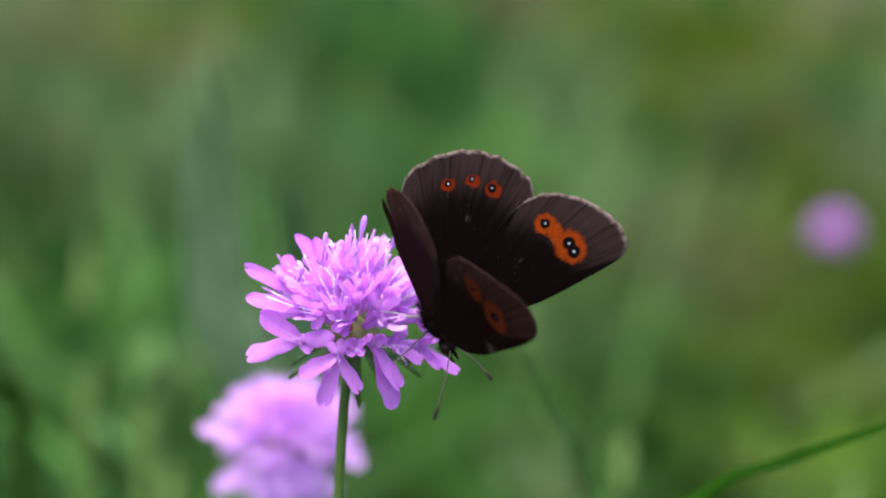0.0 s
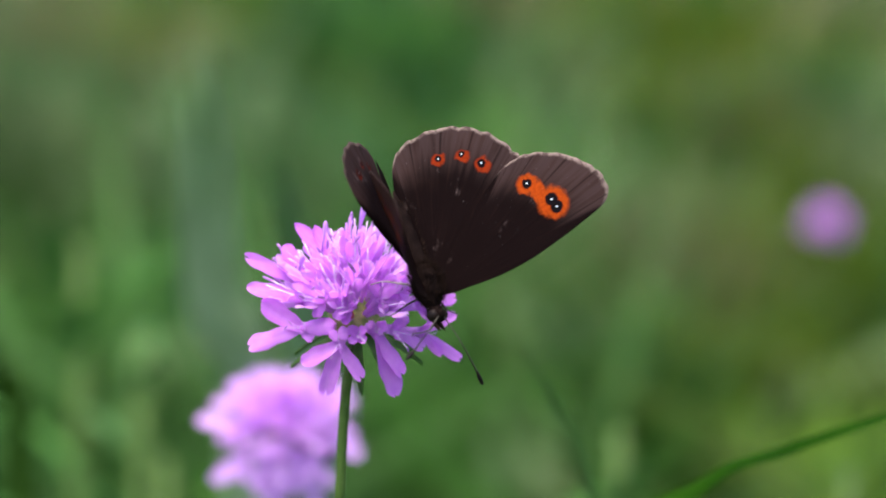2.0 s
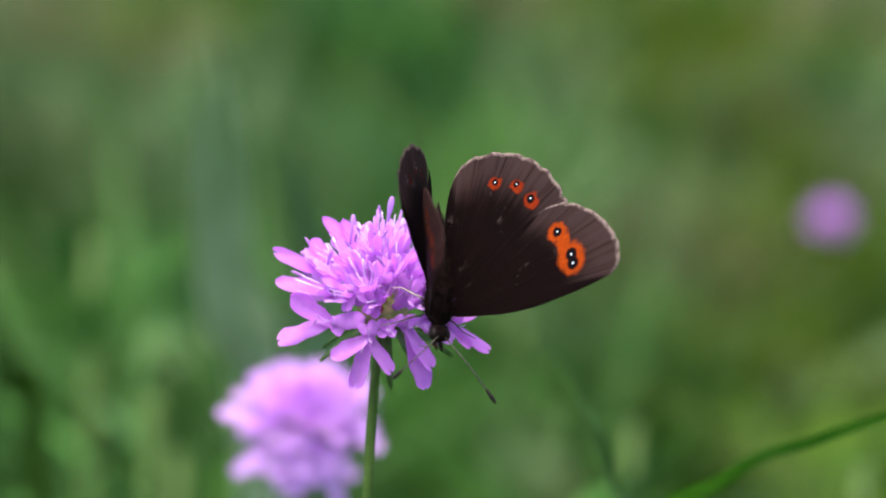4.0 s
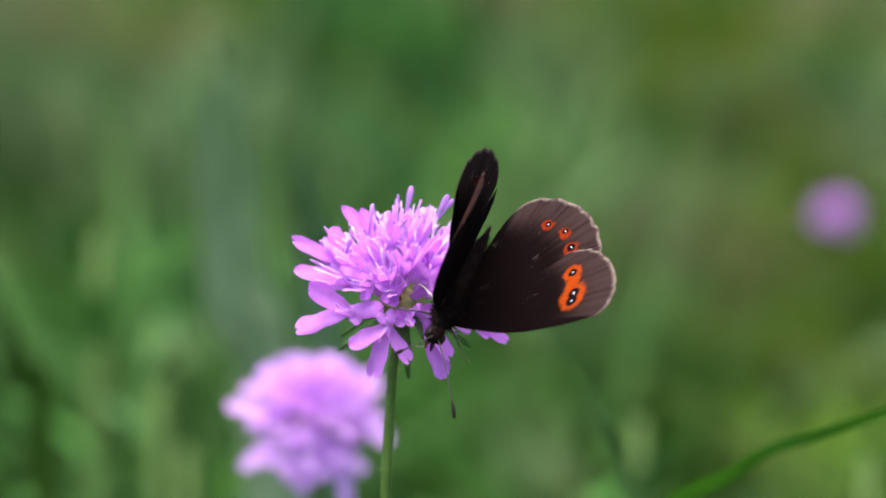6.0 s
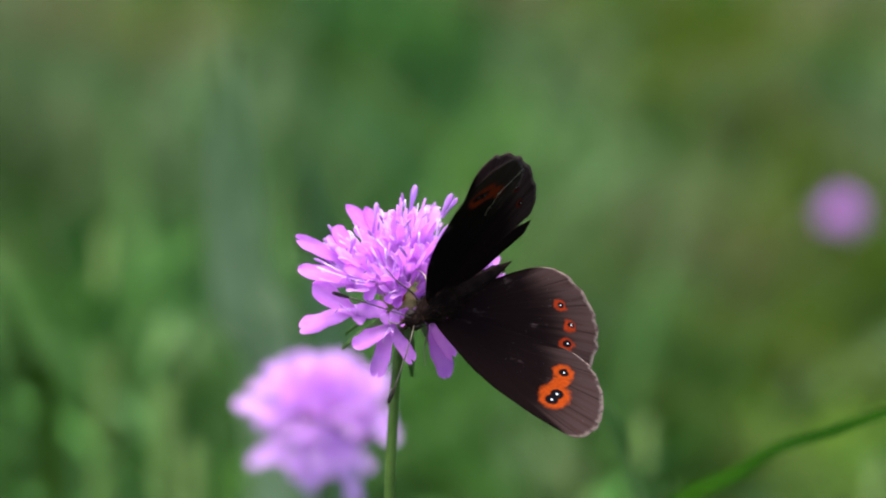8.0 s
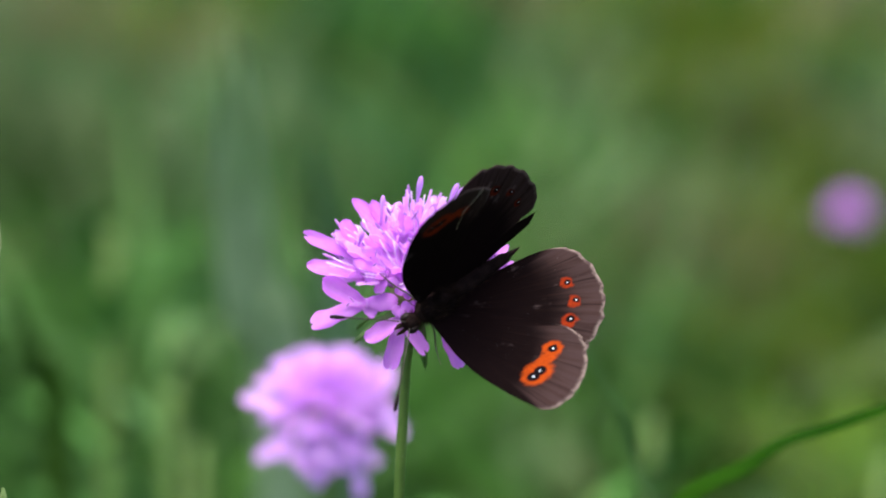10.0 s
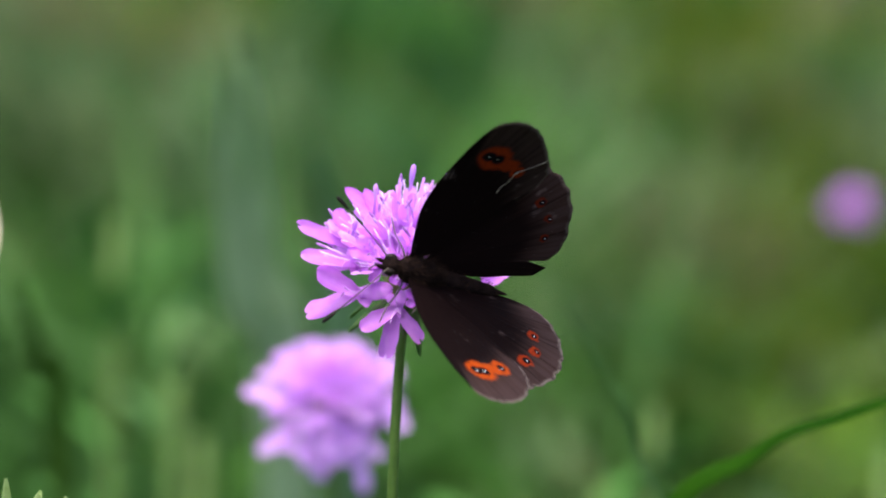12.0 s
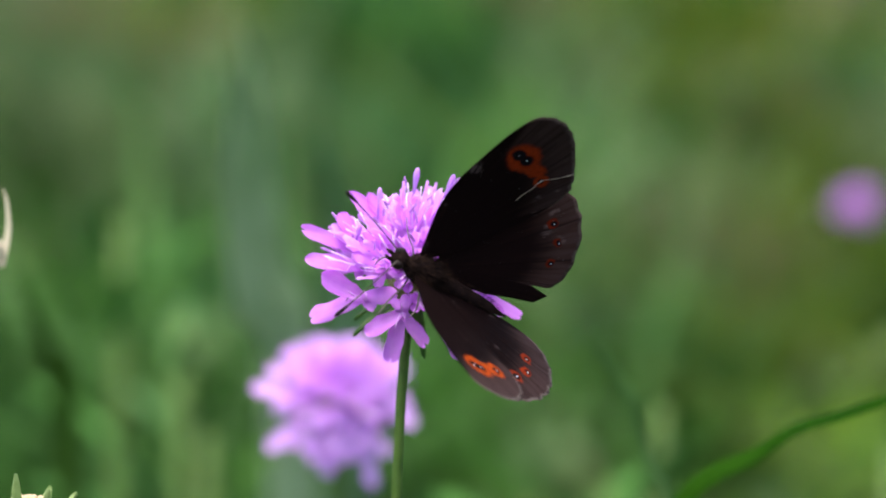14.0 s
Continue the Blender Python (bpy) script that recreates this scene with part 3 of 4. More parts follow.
# narrow tussocks of taller blades: root, spread, height, tone
TUSSOCKS = [(-0.112, 1.498, 0.008, 0.127, "pale"),
            (-0.108, 1.565, 0.006, 0.117, "pale"),
            (-0.087, 1.589, 0.007, 0.094, "teal"),
            (-0.072, 1.565, 0.006, 0.09, "grey"),
            (-0.056, 1.741, 0.009, 0.099, "teal"),
            (-0.159, 1.701, 0.006, 0.108, "grey"),
            (-0.196, 1.589, 0.007, 0.104, "teal"),
            (-0.217, 1.613, 0.007, 0.088, "grey"),
            (-0.151, 1.28, 0.007, 0.06, "green"),
            (-0.135, 1.298, 0.006, 0.054, "pale"),
            (-0.166, 1.307, 0.008, 0.051, "green"),
            (-0.168, 1.163, 0.004, 0.057, "dark"),
            (-0.108, 1.212, 0.006, 0.058, "green"),
            (-0.015, 1.163, 0.007, 0.057, "green"),
            (0.018, 1.195, 0.007, 0.064, "pale"),
            (0.005, 1.741, 0.008, 0.088, "green"),
            (0.036, 1.825, 0.008, 0.087, "olive"),
            (0.06, 1.741, 0.009, 0.077, "pale"),
            (0.1, 1.701, 0.009, 0.094, "green"),
            (0.127, 1.589, 0.007, 0.094, "brown"),
            (0.141, 1.542, 0.007, 0.089, "straw"),
            (0.184, 1.741, 0.008, 0.099, "olive"),
            (0.19, 1.589, 0.007, 0.087, "green"),
            (0.226, 1.741, 0.008, 0.099, "pale")]
MORE_TUSSOCKS = [(0.101, 1.354, 0.008, 0.08, "pale"),
            (0.078, 1.28, 0.006, 0.072, "teal"),
            (0.142, 1.354, 0.008, 0.071, "green"),
            (0.16, 1.298, 0.006, 0.072, "pale"),
            (0.051, 1.195, 0.006, 0.061, "green"),
            (0.112, 1.228, 0.006, 0.064, "pale"),
            (0.17, 1.212, 0.006, 0.058, "green"),
            (-0.033, 1.825, 0.008, 0.087, "dark"),
            (-0.008, 1.884, 0.006, 0.081, "green"),
            (0.082, 1.884, 0.006, 0.077, "grey")
            ]
for i, (x, y, spread, height, tone) in enumerate(TUSSOCKS + MORE_TUSSOCKS):
    rng = np.random.default_rng(300 + i)
    n = 70
    roots = np.stack([x + spread * rng.normal(0, 0.7, n), y + 1.5 * spread * rng.normal(0, 0.7, n)], 1)
    tagged(grass_field("grass_tussock", roots, (0.55 * height, height), (0.002, 0.005), bpy.data.materials["grass_" + tone], TONES[tone][1] + ", a tussock far out of focus", 400 + i, 0.3, "grass tussock"), group="grass tussocks of the meadow")

# single taller blades that stand among the rest
TALL = grass_material("tall_meadow_grass", [(0.12, (0.013, 0.045, 0.005)), (0.38, (0.034, 0.098, 0.016)), (0.62, (0.068, 0.147, 0.040)), (0.9, (0.113, 0.182, 0.072))])
TALL_OLIVE = grass_material("tall_olive_grass", [(0.12, (0.021, 0.045, 0.004)), (0.38, (0.050, 0.091, 0.012)), (0.62, (0.084, 0.122, 0.026)), (0.9, (0.125, 0.148, 0.048))])
tall = scatter(700, (0, 0.80), (0.20, 0.22), 33)
tall = tall[(tall[:, 1] > 0.40) & (np.abs(tall[:, 0] - 0.092 * (tall[:, 1] + 0.56)) > 0.02)]
warm = tall[:, 0] + 0.05 * np.sin(40 * tall[:, 1]) > 0.06
grass_field("tall_meadow_grass", tall[~warm], (0.08, 0.27), (0.003, 0.008), TALL, "tall meadow grass bending in all directions, out of focus", 23, 1.5)
grass_field("tall_meadow_grass", tall[warm], (0.08, 0.25), (0.003, 0.008), TALL_OLIVE, "tall olive green meadow grass bending in all directions, out of focus", 24, 1.5)

LEAF_GREEN = plain_material("broad_leaf_green", (0.058, 0.165, 0.030), (0.086, 0.22, 0.050), 40, 0.6, 0.06, True, 0.35)
# shade in a gap between leaves, put into a dark leaf colour
LEAF_GAP = plain_material("broad_leaf_gap_shade", (0.04, 0.11, 0.015), (0.065, 0.15, 0.024), 40, 0.6, 0.06, True, 0.3)
LEAF_BLUISH = plain_material("broad_leaf_bluish", (0.09, 0.20, 0.06), (0.12, 0.25, 0.085), 40, 0.6, 0.06, True, 0.35)
LEAF_LIME = plain_material("broad_leaf_lime", (0.16, 0.30, 0.05), (0.22, 0.38, 0.09), 40, 0.6, 0.06, True, 0.35)


# ---- scabious flowers ----
def crinkled(bm, length, seed):
    """Uneven, slightly creased petal surface with a wavy margin, no two sides alike."""
    for v in bm.verts:
        side = 7.7 if v.co.y > 0 else 0.0
        v.co.z += 0.30 * MM * noise.noise(Vector((v.co.x * 420, v.co.y * 900, seed))) * min(v.co.x / (2 * MM), 1)
        v.co.x += 0.40 * MM * noise.noise(Vector((v.co.y * 1300, 5.1, length + seed))) * min(v.co.x / length, 1) ** 5
        v.co.y *= 1 + 0.26 * noise.noise(Vector((v.co.x * 620, side, seed)))
    return bm


PETALS = {k: [shared("petal", crinkled(strap(bmesh.new(), length * MM, wide * MM, 12, 4, waist, 0.22, cup, curl, notch), length * MM, 3.7 + 20 * cup), LILAC_DEEP if k == "ray" else LILAC)
              for cup, curl, notch in ((0.14, -0.06, 0.02), (-0.10, -0.10, 0.06), (0.2, 0.04, 0.04), (0.08, -0.02, 0.09), (-0.16, -0.05, 0.03))]
          for k, (length, wide, waist) in {"ray": (7.0, 2.4, 0.5), "long": (6.6, 2.2, 0.55), "short": (3.2, 1.7, 0.6), "bud": (1.9, 1.2, 0.6), "slim": (5.6, 1.4, 0.55), "thin": (4.2, 1.1, 0.55)}.items()}


def tube_mesh(length, mouth):
    bm = bmesh.new()
    n = 12
    rings = []
    for t, r in ((0, 0.35), (0.35, 0.5), (0.7, 0.75), (0.92, 1.0), (1.02, 1.25), (0.9, 0.85), (0.6, 0.55)):
        rings.append([bm.verts.new((r * mouth * math.cos(2 * math.pi * k / n), r * mouth * math.sin(2 * math.pi * k / n), t * length)) for k in range(n)])
    for a, b in zip(rings, rings[1:]):
        for k in range(n):
            bm.faces.new((a[k], a[(k + 1) % n], b[(k + 1) % n], b[k]))
    bm.faces.new(rings[0][::-1])
    bm.faces.new(rings[-1])
    return shared("floret", bm, LILAC)


TUBES = {k: tube_mesh(length * MM, 0.62 * MM) for k, length in {"outer": 5.0, "inner": 5.4, "top": 6.0, "bud": 4.4}.items()}
TUBE_LENGTH = {"outer": 5.0, "inner": 5.4, "top": 6.0, "bud": 4.4}


def stamen_meshes():
    out = []
    for k in range(3):
        bm = bmesh.new()
        bend = (0.5, 1.2, -0.8)[k]
        pts = [Vector((bend * MM * t * t, 0.2 * MM * math.sin(3 * t), 4.6 * MM * t)) for t in (0, 0.25, 0.5, 0.75, 1)]
        sweep(bm, pts, [0.065 * MM] * 5, 5)
        out.append((shared("stamen", bm, STAMEN), pts[-1]))
    bm = bmesh.new()
    ellipsoid(bm, (0, 0, 0), (0.17 * MM, 0.15 * MM, 0.8 * MM), 8, 6, 0.2)
    return out, shared("anther", bm, ANTHER)


STAMENS, ANTHER_MESH = stamen_meshes()


def around(az, el):
    return Vector((math.cos(radians(el)) * math.cos(radians(az)), math.cos(radians(el)) * math.sin(radians(az)), math.sin(radians(el))))


def floret(root, rng, d, out, kind, lobes, start=3.2, stamens=2):
    """One floret: a funnel along d with lobes (angle round the mouth from out, size, opening from the funnel's line), and stamens that stand out of it."""
    d = Vector(d).normalized()
    f = part("floret", TUBES[kind], None, root, m=frame_along(d * start * MM, d, out))
    mouth = TUBE_LENGTH[kind] * MM
    for a, s, op in lobes:
        op *= rng.uniform(0.88, 1.12)
        pm = Matrix.Translation((0, 0, mouth * 0.95)) @ pose(0, 0, 0, 0, 0, a + rng.uniform(-7, 7)) @ pose(0.5 * MM, 0, 0, rng.uniform(-9, 9), -(90 - op), 0)
        part("petal", rng.choice(PETALS[s]), None, f, m=pm @ Matrix.Diagonal((rng.uniform(0.9, 1.08), rng.uniform(0.88, 1.12), 1, 1)))
    for k in range(stamens):
        me, tip = rng.choice(STAMENS)
        a = rng.uniform(0, 360)
        sm = Matrix.Translation((0, 0, mouth * 0.75)) @ pose(0.3 * MM * math.cos(radians(a)), 0.3 * MM * math.sin(radians(a)), 0, rng.uniform(-16, 16), rng.uniform(-16, 16), a) @ Matrix.Scale(rng.uniform(0.85, 1.5), 4)
        part("stamen", me, None, f, "thin violet stamen", m=sm)
        if rng.random() < 0.32:
            part("anther", ANTHER_MESH, None, f, "dusky violet anther", m=sm @ pose(*tip, rng.uniform(-40, 40), rng.uniform(-30, 30), 0))
    return f


RAY = [(0, "long", 18), (64, "slim", 36), (-64, "slim", 38), (140, "thin", 40), (-140, "thin", 40)]
# the florets round the rim: the mouth of the funnel, and tip and width of each lobe, in millimetres about the heart of the head (x across, y away, z up)
SPREADING = [
    ((-6.0, -1, 5.6), [(-14.6, -2, 10.1, 2.1), (-6.9, -2, 7.9, 1.5)]),
    ((-6.7, 0, 6.6), [(-9.2, 1, 10.9, 2.1), (-5.0, 0, 8.8, 1.5)]),
    ((-3.2, 0, 9.2), [(-8.0, 1, 13.4, 2.3), (-5.4, 2, 12.9, 1.8), (-1.9, 2, 12.6, 1.8)]),
    ((-6.0, -3, 4.1), [(-14.3, -3, 6.2, 2.1), (-7.7, -4, 3.1, 1.3)]),
    ((-7.1, -6, 1.0), [(-12.4, -6.5, 4.8, 2.8), (-14.6, -6, -1.3, 2.6), (-2.6, -8, 1.9, 2.3), (-5.5, -7, -0.5, 1.6)])]
# those that hang at the front
HANGING = [
    ((-1.9, -8.5, -0.6), [(-7.1, -9, -3.1, 2.1), (-4.1, -8, -7.9, 2.5), (1.1, -9, -5.6, 1.9), (-1.2, -9, 1.5, 1.8), (-2.9, -9, 0.9, 1.3)]),
    ((3.2, -7, 0.2), [(6.6, -7.3, -5.6, 2.2), (5.7, -6.5, -8.7, 2.7), (4.3, -8, 2.4, 1.6), (2.3, -8, 1.9, 1.5)]),
    ((0.6, -8.5, 0.5), [(-0.5, -9.5, -0.3, 1.3), (1.6, -9.5, -0.5, 1.3), (1.6, -9.5, 1.7, 1.3), (-0.3, -9.5, 1.8, 1.3)]),
    ((-0.9, -8, 3.8), [(-2.5, -9, 3.0, 1.5), (0.5, -9, 4.7, 1.5), (-0.8, -9, 2.0, 1.3), (-1.8, -9, 5.5, 1.3)])]
# those on the side of the butterfly
SHADED = [
    ((8.8, -2, -1.0), [(13.8, -1, 1.4, 1.7), (14.8, -2, -4.5, 1.9), (11.7, -3, -4.1, 1.4), (10.7, -3, 0.8, 1.3)]),
    ((5.4, -6, 0.5), [(9.8, -6, -1.9, 1.9), (7.2, -6, 2.4, 1.6), (6.5, -7, -0.2, 1.3)]),
    ((3.8, -7, 5.2), [(6.0, -8, 7.6, 1.8), (6.7, -7, 4.8, 1.8), (2.8, -8, 7.6, 1.6), (4.3, -8, 3.5, 1.3)]),
    ((8.1, 1, 2.2), [(14.0, 2, 3.2, 2.0), (12.7, 3, 5.8, 2.0), (10.7, 1, -0.2, 1.6)]),
    ((-3.8, -6, 5.5), [(-7.8, -7, 7.5, 1.8), (-5.0, -7.5, 2.7, 1.6), (-6.5, -7, 4.6, 1.5)])]
RIM = SPREADING + HANGING + SHADED
# those of the flower behind it
RIM_SECOND = [
    ((-7.5, -3, 3.1), [(-16.3, -2, 4.3, 2.8), (-12.5, -3.8, 0.2, 2.5)]),
    ((-6.5, -6, -1.1), [(-13.5, -7.6, -6.6, 2.8), (-9.5, -7.6, -6.3, 2.5)]),
    ((-1.5, -8, -2.7), [(-1.9, -8.6, -12, 3), (1.5, -8.6, -9.1, 2.6), (-5.5, -8.6, -7.6, 2.6)]),
    ((4.7, -7, -3.4), [(7.1, -7.6, -14.6, 3), (3, -8.6, -8.6, 2.2), (10.1, -7.6, -7.3, 2.6)]),
    ((9.3, -5, 0.2), [(14.7, -4.8, -2.4, 3), (13.7, -3, 1.8, 2.6)]),
    ((-6.0, -1, 5.4), [(-9.9, 0, 11.1, 3.2), (-13.5, -1, 7.8, 2.5)]),
    ((7.5, 0, 4.6), [(13.3, 1, 7.3, 2.8), (11.5, 1, 10.6, 2.6)]),
    ((1.7, -8, -2.9), [(0, -9.6, -8.9, 3), (3.7, -9.6, -7.8, 3), (-1.5, -10.6, -5, 2.6), (5.5, -9.6, -4.7, 2.6)]),
    ((-3.5, -7, -3.4), [(-4.5, -8.6, -9.1, 2.8), (-7, -8.6, -6.5, 2.8)]),
    ((-1.5, -8, 1.5), [(-5.5, -9.8, -0.3, 2.5), (-1.5, -9.8, -1.9, 2.5), (2.5, -9.8, 0.2, 2.5)])]
# plain rays at the back of the head
BACK = [((0.72, 0.66, 0.10), (0.7, 0.6, -0.6)), ((0.28, 0.95, 0.12), (0.3, 0.9, -0.6)), ((-0.26, 0.94, 0.2), (-0.3, 0.9, -0.5)), ((-0.72, 0.62, 0.25), (-0.7, 0.6, -0.5))]


def rim_floret(root, rng, mouth, lobes, turn):
    """A floret of the rim: a funnel from the heart to its mouth, and one lobe to each tip, its face turned outwards and up."""
    mouth = Vector(mouth)
    base = mouth.normalized() * 2.6
    d = mouth - base
    m = turn @ frame_along(base * MM, d, Vector((0, 0.2, 1)))
    f = part("floret", tube_mesh(d.length * MM, 0.72 * MM), None, root, m=m)
    for x, y, z, wide in lobes:
        along = Vector((x, y, z)) - mouth
        a = along.normalized()
        face = mouth.normalized() * 0.5 + Vector((rng.uniform(-0.3, 0.3), -0.6, 0.6 + rng.uniform(-0.25, 0.25)))
        face = (face - a * face.dot(a)).normalized()
        side = face.cross(a)
        pm = Matrix(((a.x, side.x, face.x, mouth.x * MM), (a.y, side.y, face.y, mouth.y * MM), (a.z, side.z, face.z, mouth.z * MM), (0, 0, 0, 1)))
        pm = pm @ Matrix.Diagonal((along.length / 7.0, wide / 2.4, 1, 1))
        part("petal", rng.choice(PETALS["ray"]), None, f, m=m.inverted() @ turn @ pm)
    for k in range(3):
        me, tip = rng.choice(STAMENS)
        sm = Matrix.Translation(mouth * MM * 0.97) @ frame_along(Vector((0, 0, 0)), d + Vector([rng.uniform(-0.5, 0.5) * d.length for _ in range(3)]), Vector((0, 0.2, 1))) @ Matrix.Scale(rng.uniform(0.5, 0.9), 4)
        part("stamen", me, None, f, "thin violet stamen", m=m.inverted() @ turn @ sm)
        if rng.random() < 0.4:
            part("anther", ANTHER_MESH, None, f, "dusky violet anther", m=m.inverted() @ turn @ sm @ pose(*tip, rng.uniform(50, 110), 0, rng.uniform(0, 360)))
    return f


def scabious(place, foot, label, seed, spin=0.0, size=1.0, tilt=(0, 0), detail=True, petals=None, rim=RIM):
    """A scabious in flower: stem from foot (relative to the head), green bracts, and a dome of florets. Its origin is the heart of the head."""
    rng = random.Random(seed)
    root = tagged(new("scabious_flower"), label, "flower", group="scabious flowers of the meadow")
    root.matrix_basis = place
    foot = Vector(foot)
    bm = bmesh.new()
    side = foot.cross(Vector((0, 1, 0))).normalized() * 0.006
    pts = curve_points([Vector((0, 0, -1.5 * MM)), foot * 0.06, foot * 0.35 + side, foot * 0.7 + side * 0.6, foot], 6)
    sweep(bm, pts, [(0.62 + 0.35 * i / len(pts)) * MM * size + (0.35 * MM if i == 0 else 0) for i in range(len(pts))], 10)
    part("stem", bm, STEM, root, "slim green hairy stem")
    bm = bmesh.new()
    for k in range(260 if detail else 40):
        t = rng.random() ** 2 * 0.3
        i = min(int(t * (len(pts) - 1)), len(pts) - 2)
        u = t * (len(pts) - 1) - i
        p = pts[i].lerp(pts[i + 1], u)
        a = rng.uniform(0, 2 * math.pi)
        o = Vector((math.cos(a), math.sin(a), rng.uniform(-0.3, 0.5)))
        q = p + o * rng.uniform(1.0, 1.7) * MM
        w = Vector((-o.y, o.x, 0)) * 0.03 * MM
        bm.faces.new([bm.verts.new(v) for v in (p + w, p - w, q)])
    tagged(part("stem_hairs", bm, HAIR, root, "fine pale hairs on the stem"), kind="stuff")
    head = pose(0, 0, 0, tilt[0], tilt[1], spin) @ Matrix.Scale(size, 4)
    bm = bmesh.new()
    ellipsoid(bm, (0, 0, 0.8 * MM), (3.3 * MM, 3.3 * MM, 3.0 * MM), 18, 12, 0.25)
    part("receptacle", bm, HEART, root, "yellow-green heart of the flower", m=head)
    bract = [shared("bract", strap(bmesh.new(), length * MM, 1.5 * MM, 6, 2, 0.8, 0.95, 0.2, curl, 0, 0.0002), BRACT) for length, curl in ((9.0, -0.12), (7.5, -0.3))]
    for k, (a, el) in enumerate(((-152, -14), (-118, -24), (-84, -78), (-48, -38), (-18, -24), (20, -20), (60, -15), (100, -10), (140, -12), (172, -10))):
        m = head @ pose(0, 0, -0.8 * MM, 0, 0, a) @ pose(1.6 * MM, 0, 0, 0, -el, 0)
        part("bract", bract[k % 2], None, root, "pointed green bract", m=m)
    for d, out in BACK:
        floret(root, rng, d, out, "outer", RAY, stamens=2)
    rings = ((34, 10, "outer", (("slim", 20), ("thin", 24), ("bud", 26))), (48, 11, "inner", (("slim", 13), ("slim", 16), ("bud", 24))),
             (63, 9, "inner", (("slim", 12), ("thin", 15), ("bud", 20))), (80, 6, "top", (("slim", 14), ("thin", 16), ("bud", 20))))
    if not detail:
        rings += ((16, 11, "outer", (("short", 40), ("short", 40), ("bud", 30))), (-4, 11, "outer", (("short", 40), ("short", 44), ("bud", 30))))
    for ring, (el, count, kind, (first, second, third)) in enumerate(rings):
        for k in range(count):
            az = 360 * (k + 0.5 * (ring % 2)) / count + rng.uniform(-9, 9) - 90
            d = around(az, el + rng.uniform(-6, 6))
            lobes = [(0, *first), (68, *second), (-68, *second), (140, *third), (-140, *third)]
            floret(root, rng, d, Vector((d.x, d.y, 0.02)) if el < 70 else Vector((1, 0.1, 0)), kind, lobes, stamens=4 if detail else 1)
    for o in root.children:
        if o.name.startswith("floret"):
            o.matrix_basis = head @ o.matrix_basis
    turn = pose(0, 0, 0, 0, 0, spin) @ Matrix.Scale(size, 4)
    for mouth, lobes in rim:
        rim_floret(root, rng, mouth, lobes, turn)
    for o in root.children:
        if o.name.startswith("floret"):
            for part_ob in (o, *o.children):
                if petals and part_ob.name.startswith(("floret", "petal")):
                    part_ob.material_slots[0].link = "OBJECT"
                    part_ob.material_slots[0].material = petals
    return root


main_flower = scabious(pose(*FLOWER_ROWS[0][1:4]), (-0.036, -0.02, -0.40), "lilac scabious in full flower on a slim green stem, in focus", 3, tilt=(6, -3))
bm = bmesh.new()
ellipsoid(bm, (-0.4 * MM, -5.2 * MM, 2.6 * MM), (0.5 * MM, 0.5 * MM, 0.8 * MM), 8, 6, 0.3)
part("wilted_floret", bm, RUST, main_flower, "rust-red wilted floret")
CLOSED = petal_material("closed_floret_violet", (0.66, 0.46, 0.80), (0.52, 0.34, 0.70))
for base, tip, thick in (((0.4, 1, 10.5), (1.7, 1.2, 16.4), 0.42), ((4.2, 1, 10.5), (6.6, 1.5, 15.0), 0.40), ((5.2, 2, 11.5), (7.3, 2.2, 14.2), 0.3), ((-4.2, 0, 10.0), (-3.6, 0.5, 14.2), 0.32),
                         ((-7.6, -2.5, 7.0), (-6.6, -3.5, 10.4), 0.36), ((7.4, 2, 8.0), (9.6, 2.4, 11.2), 0.3)):
    bm = bmesh.new()
    a, b = Vector(base) * MM, Vector(tip) * MM
    sweep(bm, [a.lerp(b, k) for k in (0, 0.5, 0.72, 0.86, 0.96, 1)], [0.45 * thick * MM, 0.5 * thick * MM, 0.95 * thick * MM, thick * MM, 0.7 * thick * MM, 0.15 * thick * MM], 8)
    part("closed_floret", bm, CLOSED, main_flower, "closed violet floret standing up from the head")
second_flower = scabious(pose(-0.0278, 0.1864, 0.3176), (0.01, 0.02, -0.33), "lilac scabious flower standing behind the first, petals coloured paler as in sunlight", 8, size=0.94, tilt=(24, 2), detail=False, petals=LILAC_LIT, rim=RIM_SECOND)
far_flower = scabious(pose(0.1336, 0.8946, 0.1815), (0.005, 0.01, -0.19), "distant lilac scabious flower among the grass", 15, spin=70, size=0.62, detail=False, petals=LILAC_DULL)


# ---- plants near the flower ----
blade("wild_grass", [(0.0776, 0.072, 0.3581), (0.0665, 0.0711, 0.3547), (0.0526, 0.0747, 0.3484), (0.0404, 0.083, 0.3401), (0.022, 0.088, 0.318), (0.0, 0.095, 0.22), (-0.008, 0.10, 0.0)], 4.0 * MM, BLADE,
      "fresh green grass blade arching over, out of focus", lie=(0, -0.5, 0.9))
blade("wild_grass", [(0.0121, 0.1322, 0.3514), (0.014, 0.1312, 0.3474), (0.019, 0.129, 0.3389), (0.0237, 0.1262, 0.3276), (0.032, 0.120, 0.28), (0.042, 0.115, 0.0)], 1.7 * MM, BLADE_DULL,
      "thin dull green grass blade leaning over")
blade("dry_stem", [(-0.0725, 0.049, 0.3896), (-0.0720, 0.0485, 0.3875), (-0.0718, 0.0476, 0.3835), (-0.0728, 0.0464, 0.3788), (-0.0745, 0.0446, 0.3718), (-0.085, 0.045, 0.25), (-0.09, 0.05, 0.0)], 1.5 * MM, STRAW,
      "dry straw-coloured grass stem", "dry grass")


